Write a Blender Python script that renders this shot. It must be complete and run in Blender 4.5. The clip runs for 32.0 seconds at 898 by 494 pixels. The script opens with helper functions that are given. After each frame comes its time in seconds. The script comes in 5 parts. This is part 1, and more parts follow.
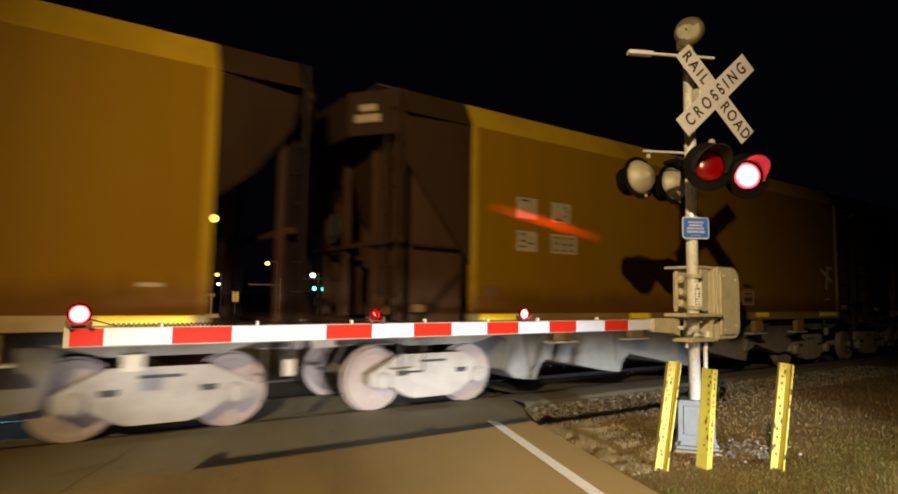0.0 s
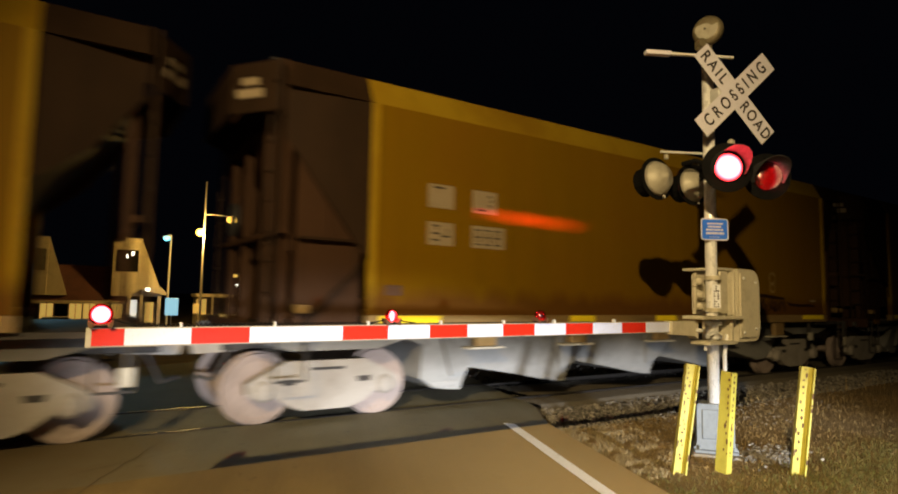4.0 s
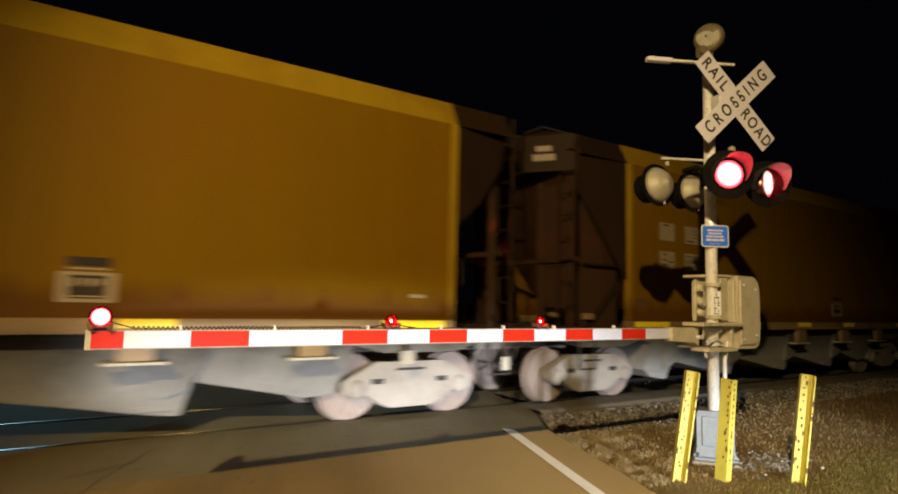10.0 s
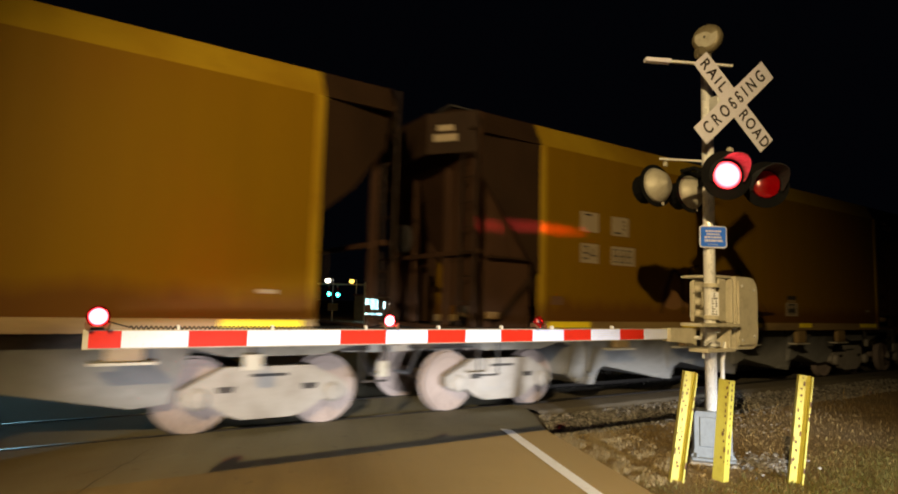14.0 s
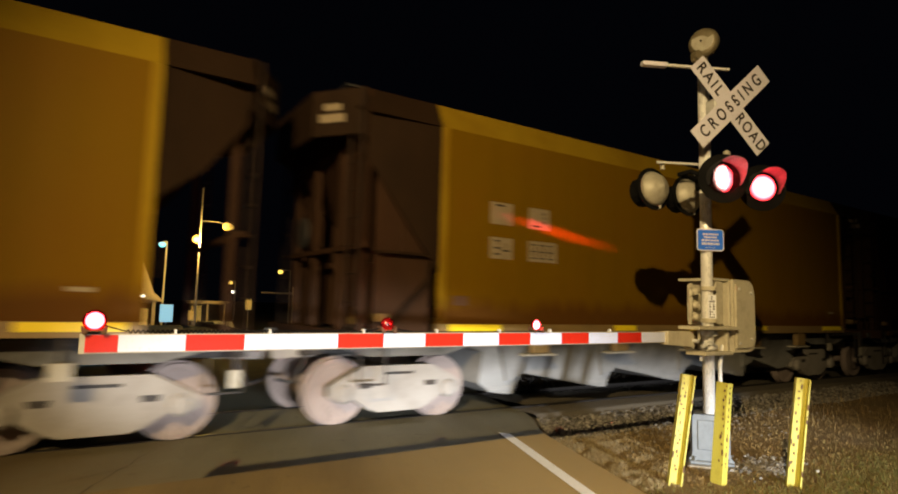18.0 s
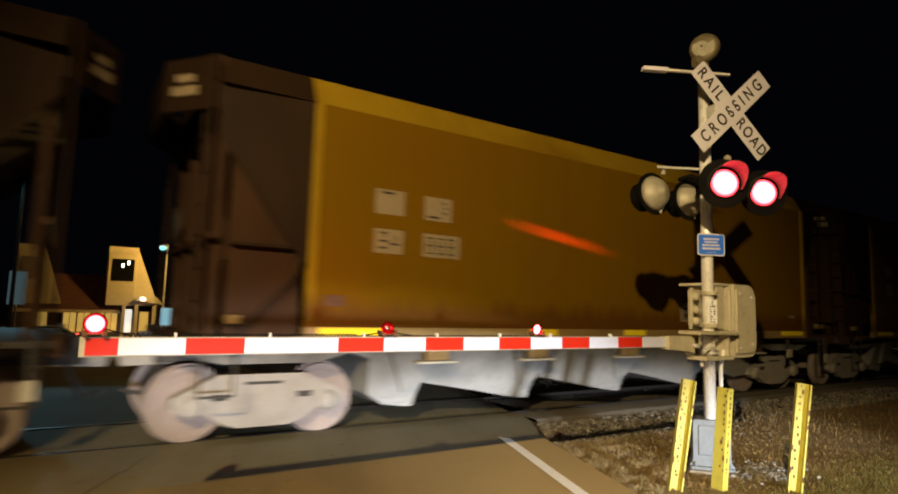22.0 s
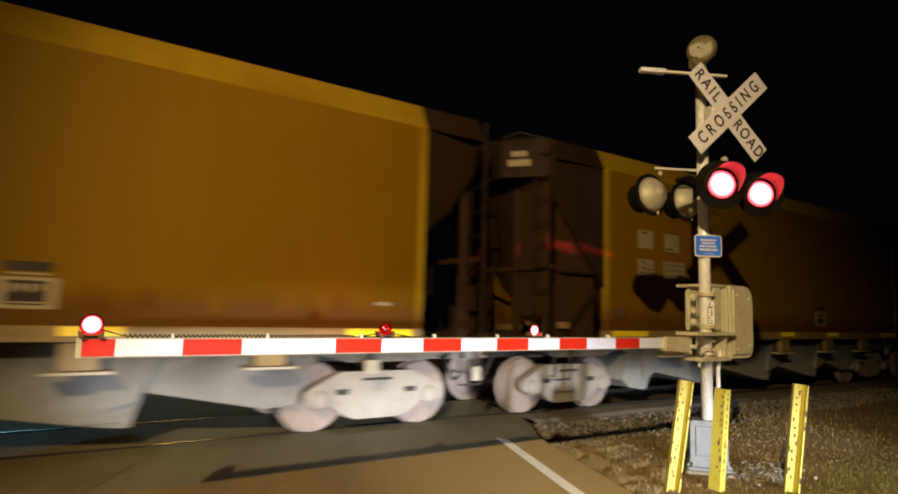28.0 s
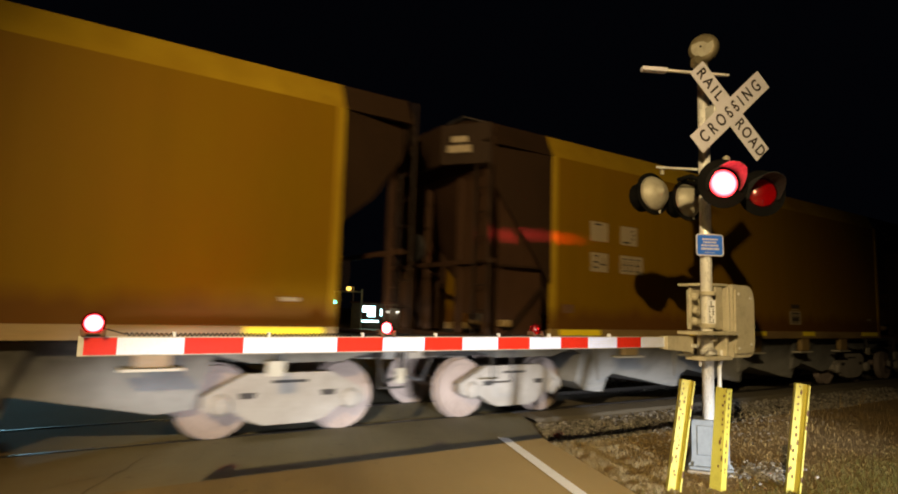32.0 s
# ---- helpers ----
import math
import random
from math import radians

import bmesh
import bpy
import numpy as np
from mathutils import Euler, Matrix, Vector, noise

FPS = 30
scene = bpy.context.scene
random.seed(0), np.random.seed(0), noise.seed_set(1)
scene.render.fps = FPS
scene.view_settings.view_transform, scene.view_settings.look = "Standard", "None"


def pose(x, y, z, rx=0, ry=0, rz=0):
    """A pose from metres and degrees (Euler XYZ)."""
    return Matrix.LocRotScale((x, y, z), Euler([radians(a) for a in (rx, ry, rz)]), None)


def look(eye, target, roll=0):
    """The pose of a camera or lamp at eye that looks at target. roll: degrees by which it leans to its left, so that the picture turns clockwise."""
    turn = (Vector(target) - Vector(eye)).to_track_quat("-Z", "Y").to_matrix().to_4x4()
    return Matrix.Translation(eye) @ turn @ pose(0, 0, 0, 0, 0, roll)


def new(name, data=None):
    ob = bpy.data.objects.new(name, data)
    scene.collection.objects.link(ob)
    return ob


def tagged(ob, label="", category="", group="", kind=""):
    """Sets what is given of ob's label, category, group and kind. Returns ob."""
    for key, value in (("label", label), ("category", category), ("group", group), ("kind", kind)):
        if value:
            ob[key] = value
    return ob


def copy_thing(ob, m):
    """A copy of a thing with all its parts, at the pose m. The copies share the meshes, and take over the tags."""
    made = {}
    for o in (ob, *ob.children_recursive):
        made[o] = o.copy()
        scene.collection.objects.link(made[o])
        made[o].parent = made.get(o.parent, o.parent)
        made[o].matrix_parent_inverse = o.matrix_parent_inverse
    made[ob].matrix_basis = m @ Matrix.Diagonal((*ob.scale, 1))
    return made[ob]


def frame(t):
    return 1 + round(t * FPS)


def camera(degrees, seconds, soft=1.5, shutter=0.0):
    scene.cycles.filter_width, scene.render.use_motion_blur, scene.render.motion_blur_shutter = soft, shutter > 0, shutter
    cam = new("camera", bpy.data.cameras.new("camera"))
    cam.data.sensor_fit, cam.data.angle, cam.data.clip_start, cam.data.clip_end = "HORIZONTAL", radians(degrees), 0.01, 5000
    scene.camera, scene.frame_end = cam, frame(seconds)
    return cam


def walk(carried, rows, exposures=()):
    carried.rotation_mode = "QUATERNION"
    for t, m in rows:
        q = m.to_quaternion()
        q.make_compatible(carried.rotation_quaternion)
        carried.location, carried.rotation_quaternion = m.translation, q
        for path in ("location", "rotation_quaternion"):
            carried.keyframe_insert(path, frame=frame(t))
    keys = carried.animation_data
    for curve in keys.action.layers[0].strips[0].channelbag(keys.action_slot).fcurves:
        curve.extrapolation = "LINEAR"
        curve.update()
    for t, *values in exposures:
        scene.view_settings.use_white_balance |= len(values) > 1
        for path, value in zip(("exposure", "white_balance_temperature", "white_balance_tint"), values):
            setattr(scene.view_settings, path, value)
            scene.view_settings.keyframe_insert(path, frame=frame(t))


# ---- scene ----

# ---- camera: hand-held on the road, turning slowly ----
EYE = (-0.008, -7.507, 1.543)
cam = camera(75.1, 32.0, soft=1.9, shutter=0.9)


def view(turn, tilt, roll):
    """The camera's pose: degrees to the right of the way across the tracks, degrees up, degrees of lean."""
    a, b = radians(turn), radians(tilt)
    ahead = Vector((math.sin(a) * math.cos(b), math.cos(a) * math.cos(b), math.sin(b)))
    return look(EYE, Vector(EYE) + ahead * 10, roll)


VIEWS = [
    (0.0, 34.37, 4.78, 0.92),
    (0.5, 33.80, 4.76, 0.86),
    (1.0, 33.63, 4.77, 0.88),
    (1.5, 33.36, 4.72, 0.92),
    (2.0, 33.19, 4.78, 0.92),
    (2.5, 32.98, 4.82, 0.97),
    (3.0, 32.83, 4.84, 0.99),
    (3.5, 32.85, 4.86, 1.05),
    (5.5, 32.53, 5.11, 1.19),
    (6.0, 32.48, 5.14, 1.19),
    (6.5, 32.50, 5.20, 1.22),
    (7.0, 32.58, 5.22, 1.24),
    (7.5, 32.52, 5.24, 1.27),
    (8.0, 32.50, 5.24, 1.30),
    (8.5, 32.54, 5.25, 1.32),
    (9.0, 32.58, 5.29, 1.36),
    (9.5, 32.67, 5.31, 1.40),
    (10.0, 32.76, 5.38, 1.49),
    (10.5, 32.88, 5.40, 1.44),
    (11.0, 32.76, 5.39, 1.50),
    (11.5, 32.75, 5.41, 1.53),
    (12.0, 32.72, 5.38, 1.53),
    (12.5, 32.72, 5.38, 1.54),
    (13.0, 32.78, 5.33, 1.56),
    (13.5, 32.83, 5.35, 1.55),
    (14.0, 32.92, 5.40, 1.59),
    (14.5, 32.90, 5.43, 1.45),
    (16.5, 33.06, 5.54, 1.49),
    (17.0, 33.10, 5.60, 1.47),
    (17.5, 33.10, 5.64, 1.51),
    (18.0, 33.14, 5.74, 1.50),
    (18.5, 33.14, 5.79, 1.54),
    (19.0, 33.15, 5.85, 1.58),
    (19.5, 33.13, 5.86, 1.60),
    (20.0, 33.14, 5.93, 1.57),
    (20.5, 33.15, 6.00, 1.60),
    (21.0, 33.15, 6.04, 1.62),
    (21.5, 33.20, 6.06, 1.67),
    (22.0, 33.07, 6.14, 1.66),
    (22.5, 33.04, 6.14, 1.72),
    (23.0, 33.06, 6.18, 1.71),
    (23.5, 33.11, 6.24, 1.72),
    (24.0, 33.14, 6.29, 1.70),
    (24.5, 33.12, 6.35, 1.71),
    (25.0, 33.10, 6.35, 1.73),
    (25.5, 33.09, 6.31, 1.73),
    (27.5, 33.19, 6.23, 1.73),
    (28.0, 33.30, 6.24, 1.67),
    (28.5, 33.41, 6.29, 1.68),
    (29.0, 33.34, 6.27, 1.64),
    (29.5, 33.30, 6.24, 1.64),
    (30.0, 33.37, 6.17, 1.61),
    (30.5, 33.44, 6.18, 1.63),
    (31.0, 33.52, 6.25, 1.62),
    (31.5, 33.33, 6.22, 1.69),
    (32.0, 33.17, 6.13, 1.74),
]
walk(cam, [(t, view(a, b, r)) for t, a, b, r in VIEWS])

# ---- light: night sky, one street lamp behind the camera, headlights of a waiting vehicle ----
world = bpy.data.worlds.new("night")
scene.world = world
world.use_nodes = True
world.node_tree.nodes["Background"].inputs[0].default_value = (0.006, 0.007, 0.012, 1)
world.node_tree.nodes["Background"].inputs[1].default_value = 0.12


def lamp(name, kind, m, power, colour, size):
    data = bpy.data.lights.new(name, kind)
    data.energy, data.color, data.shadow_soft_size = power, colour, size
    ob = new(name, data)
    ob.matrix_world = m
    return ob


STREET = (-3.70, -10.25, 5.66)
# its reflector throws an oval patch, tilted a little, that ends past the signal mast
AIM = (math.sin(radians(44.4)) * 10, math.cos(radians(44.4)) * 10, -10 * math.tan(radians(27.15)))
oval = Matrix.Rotation(radians(15.3), 4, "Z") @ Matrix.Diagonal((0.586, 1, 1, 1))
street = lamp("street_light", "SPOT", look(STREET, tuple(a + b for a, b in zip(STREET, AIM))) @ oval, 6150, (1.0, 0.73, 0.35), 0.10)
street.data.spot_size, street.data.spot_blend = radians(90.4), 0.72
for hx, aim, rise, power, wide, tall in ((-0.6, 3.7, 0.70, 13800, 3.2, 7.0), (0.9, 6.0, -0.26, 18500, 4.5, 7.2)):
    head = lamp("headlight", "SPOT", look((hx, -17.0, 0.95), (hx + aim, 0.0, rise)) @ Matrix.Diagonal((wide, 1, 1, 1)), power, (0.92, 0.95, 1.0), 0.36)
    head.data.spot_size, head.data.spot_blend = radians(tall), 0.5


# ---- materials ----
def nodes(name):
    m = bpy.data.materials.new(name)
    m.use_nodes = True
    return m, m.node_tree.nodes, m.node_tree.links, m.node_tree.nodes["Principled BSDF"]


def ramp(n, l, source, stops):
    r = n.new("ShaderNodeValToRGB")
    while len(r.color_ramp.elements) < len(stops):
        r.color_ramp.elements.new(0.5)
    for e, (p, c) in zip(r.color_ramp.elements, stops):
        e.position, e.color = p, (*c, 1)
    l.new(source, r.inputs[0])
    return r.outputs[0]


def coords(n, l, scale=(1, 1, 1), vary=True):
    """Object coordinates, shifted by the object's random number so that repeats differ."""
    tc = n.new("ShaderNodeTexCoord")
    mp = n.new("ShaderNodeMapping")
    mp.inputs["Scale"].default_value = scale
    l.new(tc.outputs["Object"], mp.inputs["Vector"])
    if vary:
        oi = n.new("ShaderNodeObjectInfo")
        sc = n.new("ShaderNodeVectorMath")
        sc.operation = "SCALE"
        sc.inputs[0].default_value = (37, 23, 51)
        l.new(oi.outputs["Random"], sc.inputs["Scale"])
        l.new(sc.outputs[0], mp.inputs["Location"])
    return mp.outputs[0]


def noise_tex(n, l, vec, scale, detail=4, rough=0.6):
    t = n.new("ShaderNodeTexNoise")
    t.inputs["Scale"].default_value, t.inputs["Detail"].default_value, t.inputs["Roughness"].default_value = scale, detail, rough
    l.new(vec, t.inputs["Vector"])
    return t.outputs["Fac"]


def mixed(n, l, fac, a, b):
    m = n.new("ShaderNodeMix")
    m.data_type = "RGBA"
    l.new(fac, m.inputs[0])
    for s, v in ((6, a), (7, b)):
        if isinstance(v, tuple):
            m.inputs[s].default_value = (*v, 1)
        else:
            l.new(v, m.inputs[s])
    return m.outputs[2]


def bumped(n, l, b, height, strength, dist):
    bp = n.new("ShaderNodeBump")
    bp.inputs["Strength"].default_value, bp.inputs["Distance"].default_value = strength, dist
    l.new(height, bp.inputs["Height"])
    l.new(bp.outputs[0], b.inputs["Normal"])


def worn(name, colour, dirt, rough=0.5, metal=0.0, big=2.0, fine=30.0, amount=0.5, bump=0.15, stretch=(1, 1, 1)):
    """Paint or metal with stains at a large and grain at a small scale."""
    m, n, l, b = nodes(name)
    v = coords(n, l, stretch)
    a, f = noise_tex(n, l, v, big, 5, 0.65), noise_tex(n, l, v, fine, 3)
    first = mixed(n, l, ramp(n, l, a, [(0.62 - amount * 0.35, (0, 0, 0)), (0.75, (1, 1, 1))]), colour, dirt)
    shade = tuple(c * 0.78 for c in colour)
    second = mixed(n, l, ramp(n, l, f, [(0.55, (0, 0, 0)), (0.8, (0.8, 0.8, 0.8))]), first, shade)
    l.new(second, b.inputs["Base Color"])
    l.new(ramp(n, l, f, [(0.2, (max(rough - 0.12, 0.05),) * 3), (0.9, (min(rough + 0.15, 1),) * 3)]), b.inputs["Roughness"])
    b.inputs["Metallic"].default_value = metal
    bumped(n, l, b, f, bump, 0.01)
    return m


def glow(name, colour, strength):
    m, n, l, b = nodes(name)
    b.inputs["Base Color"].default_value = (*colour, 1)
    b.inputs["Emission Color"].default_value = (*colour, 1)
    b.inputs["Emission Strength"].default_value = strength
    return m


def car_paint(name="yellow_car_paint", tint=(0.150, 0.079, 0.0014)):
    """Yellow freight-car paint: long streaks of dirt, rust low down on the sheets, and sheets that wave along the car."""
    m, n, l, b = nodes(name)
    v = coords(n, l)
    streak = noise_tex(n, l, coords(n, l, (2.2, 1, 0.16)), 1.6, 5, 0.6)
    cloud = noise_tex(n, l, v, 0.55, 4)
    grain = noise_tex(n, l, v, 24, 3)
    c = mixed(n, l, ramp(n, l, streak, [(0.42, (0, 0, 0)), (0.78, (0.6, 0.6, 0.6))]), tint, tuple(0.8 * k for k in tint))
    c = mixed(n, l, ramp(n, l, cloud, [(0.45, (0, 0, 0)), (0.75, (0.7, 0.7, 0.7))]), c, (0.152, 0.069, 0.0035))
    c = mixed(n, l, ramp(n, l, grain, [(0.62, (0, 0, 0)), (0.8, (0.6, 0.6, 0.6))]), c, (0.10, 0.05, 0.01))
    # a rust-stained strip along the foot of the sheets
    sep = n.new("ShaderNodeSeparateXYZ")
    tc = n.new("ShaderNodeTexCoord")
    l.new(tc.outputs["Object"], sep.inputs[0])
    wob = n.new("ShaderNodeMath")
    wob.operation = "MULTIPLY_ADD"
    wob.inputs[1].default_value = 0.5
    l.new(streak, wob.inputs[0])
    l.new(sep.outputs[2], wob.inputs[2])
    mr = n.new("ShaderNodeMapRange")
    mr.inputs["From Min"].default_value, mr.inputs["From Max"].default_value = 1.72, 1.95
    mr.inputs["To Min"].default_value, mr.inputs["To Max"].default_value = 0.7, 0.0
    l.new(wob.outputs[0], mr.inputs["Value"])
    c = mixed(n, l, mr.outputs[0], c, (0.07, 0.024, 0.008))
    l.new(c, b.inputs["Base Color"])
    b.inputs["Roughness"].default_value = 0.55
    b.inputs["Specular IOR Level"].default_value = 0.05
    wave = noise_tex(n, l, coords(n, l, (1.0, 0.05, 0.02)), 6.0, 3, 0.5)
    bumped(n, l, b, wave, 0.3, 0.03)
    return m


M_PAINT = car_paint()
# a lighter, yellower tone for the eave plates and corner posts
M_EAVE = car_paint("lighter_yellow_paint", (0.28, 0.175, 0.010))
M_SILL = worn("pale_sill_paint", (0.24, 0.16, 0.06), (0.13, 0.08, 0.035), 0.5, big=1.5, stretch=(0.5, 1, 2))
M_BROWN = worn("brown_end_paint", (0.0240, 0.0127, 0.0062), (0.0145, 0.0078, 0.0039), 0.6, big=1.5, stretch=(1, 1, 0.4))
M_BROWN.node_tree.nodes["Principled BSDF"].inputs["Specular IOR Level"].default_value = 0.1
# a paler version of the brown, for the end posts and sheets
M_END = worn("paler_end_paint", (0.044, 0.0215, 0.0105), (0.028, 0.0135, 0.007), 0.7, big=1.8, stretch=(1, 1, 0.4))
M_END.node_tree.nodes["Principled BSDF"].inputs["Specular IOR Level"].default_value = 0.1
M_DARK = worn("black_underframe", (0.025, 0.023, 0.022), (0.05, 0.035, 0.025), 0.7)


def dusty_shaded_top(name, steel, dust):
    """Dusty steel, its top painted dark as shade above the headlight beam; ragged edge."""
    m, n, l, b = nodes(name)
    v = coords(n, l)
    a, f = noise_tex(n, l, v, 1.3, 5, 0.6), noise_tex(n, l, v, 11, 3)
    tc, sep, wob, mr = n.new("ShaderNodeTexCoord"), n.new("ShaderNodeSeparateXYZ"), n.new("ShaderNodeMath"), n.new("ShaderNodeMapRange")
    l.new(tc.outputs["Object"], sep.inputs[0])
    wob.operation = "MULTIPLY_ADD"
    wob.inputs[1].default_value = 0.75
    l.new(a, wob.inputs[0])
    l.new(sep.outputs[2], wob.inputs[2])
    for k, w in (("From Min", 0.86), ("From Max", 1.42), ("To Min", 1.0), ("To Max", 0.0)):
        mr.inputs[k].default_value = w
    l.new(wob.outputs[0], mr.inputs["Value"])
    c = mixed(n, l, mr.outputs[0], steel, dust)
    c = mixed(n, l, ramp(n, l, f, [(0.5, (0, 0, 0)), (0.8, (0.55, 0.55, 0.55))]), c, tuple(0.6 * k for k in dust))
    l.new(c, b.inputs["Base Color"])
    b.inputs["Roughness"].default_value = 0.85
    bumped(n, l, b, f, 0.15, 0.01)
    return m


M_CHUTE = dusty_shaded_top("dusty_steel_shaded_top", (0.055, 0.052, 0.047), (0.27, 0.268, 0.26))
M_WHEEL = worn("worn_steel", (0.30, 0.275, 0.245), (0.215, 0.19, 0.165), 0.8, metal=0.0, big=3)
M_RIM = worn("rust_dusted_wheel", (0.27, 0.215, 0.19), (0.20, 0.155, 0.135), 0.8, big=3, amount=0.4)
M_REFLECT = worn("yellow_reflector", (0.88, 0.68, 0.02), (0.66, 0.50, 0.02), 0.4, amount=0.1)
M_STENCIL = worn("pale_stencil", (0.27, 0.21, 0.13), (0.20, 0.15, 0.085), 0.6, amount=0.3)
M_PAD = worn("pale_pad_paint", (0.42, 0.39, 0.32), (0.3, 0.27, 0.2), 0.6)
M_FADED = worn("faded_lettering", (0.13, 0.09, 0.045), (0.2, 0.15, 0.09), 0.6, amount=0.5)
M_INK = worn("dark_lettering", (0.03, 0.025, 0.02), (0.06, 0.04, 0.03), 0.6)
for m in (M_INK, M_FADED):
    m.node_tree.nodes["Principled BSDF"].inputs["Specular IOR Level"].default_value = 0.08
M_GALV = worn("galvanised_steel", (0.62, 0.62, 0.60), (0.48, 0.47, 0.45), 0.42, metal=0.1, big=6, amount=0.4, bump=0.05)
M_BASE = worn("dull_aluminium", (0.165, 0.185, 0.20), (0.12, 0.135, 0.148), 0.6, metal=0.2, big=6, amount=0.4)
M_MAST = worn("bright_galvanised_tube", (0.88, 0.87, 0.84), (0.70, 0.69, 0.66), 0.30, metal=0.18, big=7, amount=0.4, bump=0.04, stretch=(1, 1, 0.3))
M_CREAM = worn("beige_cast_metal", (0.37, 0.34, 0.26), (0.26, 0.23, 0.17), 0.5, metal=0.15, big=8, amount=0.4)
M_CASE = worn("beige_machine_paint", (0.50, 0.455, 0.33), (0.36, 0.32, 0.225), 0.55, big=6, amount=0.4)
M_BELL = worn("weathered_bronze", (0.20, 0.165, 0.095), (0.13, 0.105, 0.06), 0.45, metal=0.3, big=8, amount=0.5)
M_BLACK = worn("black_paint", (0.006, 0.006, 0.006), (0.012, 0.011, 0.01), 0.75)
M_BLACK.node_tree.nodes["Principled BSDF"].inputs["Specular IOR Level"].default_value = 0.02
M_HOOD = worn("dull_black_hood", (0.022, 0.020, 0.020), (0.014, 0.013, 0.013), 0.8)
M_WHITE = worn("white_sheeting", (0.66, 0.63, 0.70), (0.54, 0.51, 0.54), 0.45, big=5, amount=0.2, bump=0.02)
M_LINE = worn("white_road_paint", (0.88, 0.89, 0.92), (0.72, 0.71, 0.70), 0.6, big=6, fine=60, amount=0.25, bump=0.1)
M_RED = worn("red_sheeting", (0.50, 0.022, 0.009), (0.40, 0.018, 0.008), 0.42, big=5, amount=0.25, bump=0.02)
# the blue tint stands in for headlight that the white sheeting throws back
M_ARM_WHITE = worn("cool_white_sheeting", (0.60, 0.645, 0.85), (0.51, 0.55, 0.74), 0.4, big=5, amount=0.15, bump=0.02)
for m in (M_RED, M_ARM_WHITE):
    m.node_tree.nodes["Principled BSDF"].inputs["Specular IOR Level"].default_value = 0.15
M_BLUE = worn("blue_sign_face", (0.03, 0.16, 0.80), (0.03, 0.14, 0.62), 0.4, amount=0.1)
M_YELLOW = worn("chipped_yellow_paint", (0.47, 0.42, 0.065), (0.38, 0.32, 0.042), 0.55, big=9, amount=0.3)
M_RUST = worn("rust", (0.10, 0.045, 0.02), (0.05, 0.025, 0.015), 0.8)
M_CONC = worn("pale_concrete", (0.36, 0.33, 0.28), (0.24, 0.21, 0.17), 0.85, big=2.5)
M_RAIL = worn("rail_steel", (0.012, 0.009, 0.007), (0.008, 0.006, 0.005), 0.85, metal=0.0)
M_HEAD = worn("polished_rail_head", (0.06, 0.056, 0.052), (0.015, 0.012, 0.011), 0.4, metal=0.8, big=1.1, amount=0.75, bump=0.03)
M_TAR = worn("dirt_filled_crack", (0.085, 0.058, 0.024), (0.06, 0.042, 0.018), 0.9)
M_TIE = worn("creosoted_timber", (0.06, 0.045, 0.035), (0.10, 0.085, 0.07), 0.85, stretch=(1, 6, 1))


def lamp_face(name, radius, core, rim):
    """A lit lamp, hottest in its middle."""
    m, n, l, b = nodes(name)
    tc, ln, mr = n.new("ShaderNodeTexCoord"), n.new("ShaderNodeVectorMath"), n.new("ShaderNodeMapRange")
    ln.operation = "LENGTH"
    l.new(tc.outputs["Object"], ln.inputs[0])
    l.new(ln.outputs["Value"], mr.inputs["Value"])
    mr.interpolation_type = "SMOOTHSTEP"
    for k, v in (("From Min", radius * 0.40), ("From Max", radius * 1.0), ("To Min", core), ("To Max", rim)):
        mr.inputs[k].default_value = v
    b.inputs["Base Color"].default_value = (0.5, 0.1, 0.08, 1)
    b.inputs["Emission Color"].default_value = (1.0, 0.5, 0.45, 1)
    l.new(mr.outputs[0], b.inputs["Emission Strength"])
    return m


M_BULB = lamp_face("lit_lamp", 0.14, 75, 1.6)
M_BEAM = glow("lit_filament", (1.0, 0.065, 0.085), 250000)
M_REAR = glow("rear_filament_glow", (1.0, 0.05, 0.03), 75000)
M_STEADY = lamp_face("lit_tip_lamp", 0.052, 75, 8)
M_UNLIT = worn("dark_reflector", (0.26, 0.025, 0.06), (0.12, 0.015, 0.035), 0.3, fine=60)


def red_lens():
    """Red glass that lets light straight through, with a glossy face."""
    m, n, l, b = nodes("red_glass")
    t, g, mx = n.new("ShaderNodeBsdfTransparent"), n.new("ShaderNodeBsdfGlossy"), n.new("ShaderNodeMixShader")
    t.inputs[0].default_value = (0.95, 0.085, 0.12, 1)
    g.inputs[0].default_value = (0.9, 0.5, 0.5, 1)
    g.inputs["Roughness"].default_value = 0.25
    mx.inputs[0].default_value = 0.10
    l.new(t.outputs[0], mx.inputs[1])
    l.new(g.outputs[0], mx.inputs[2])
    l.new(mx.outputs[0], n["Material Output"].inputs[0])
    return m


M_LENS = red_lens()


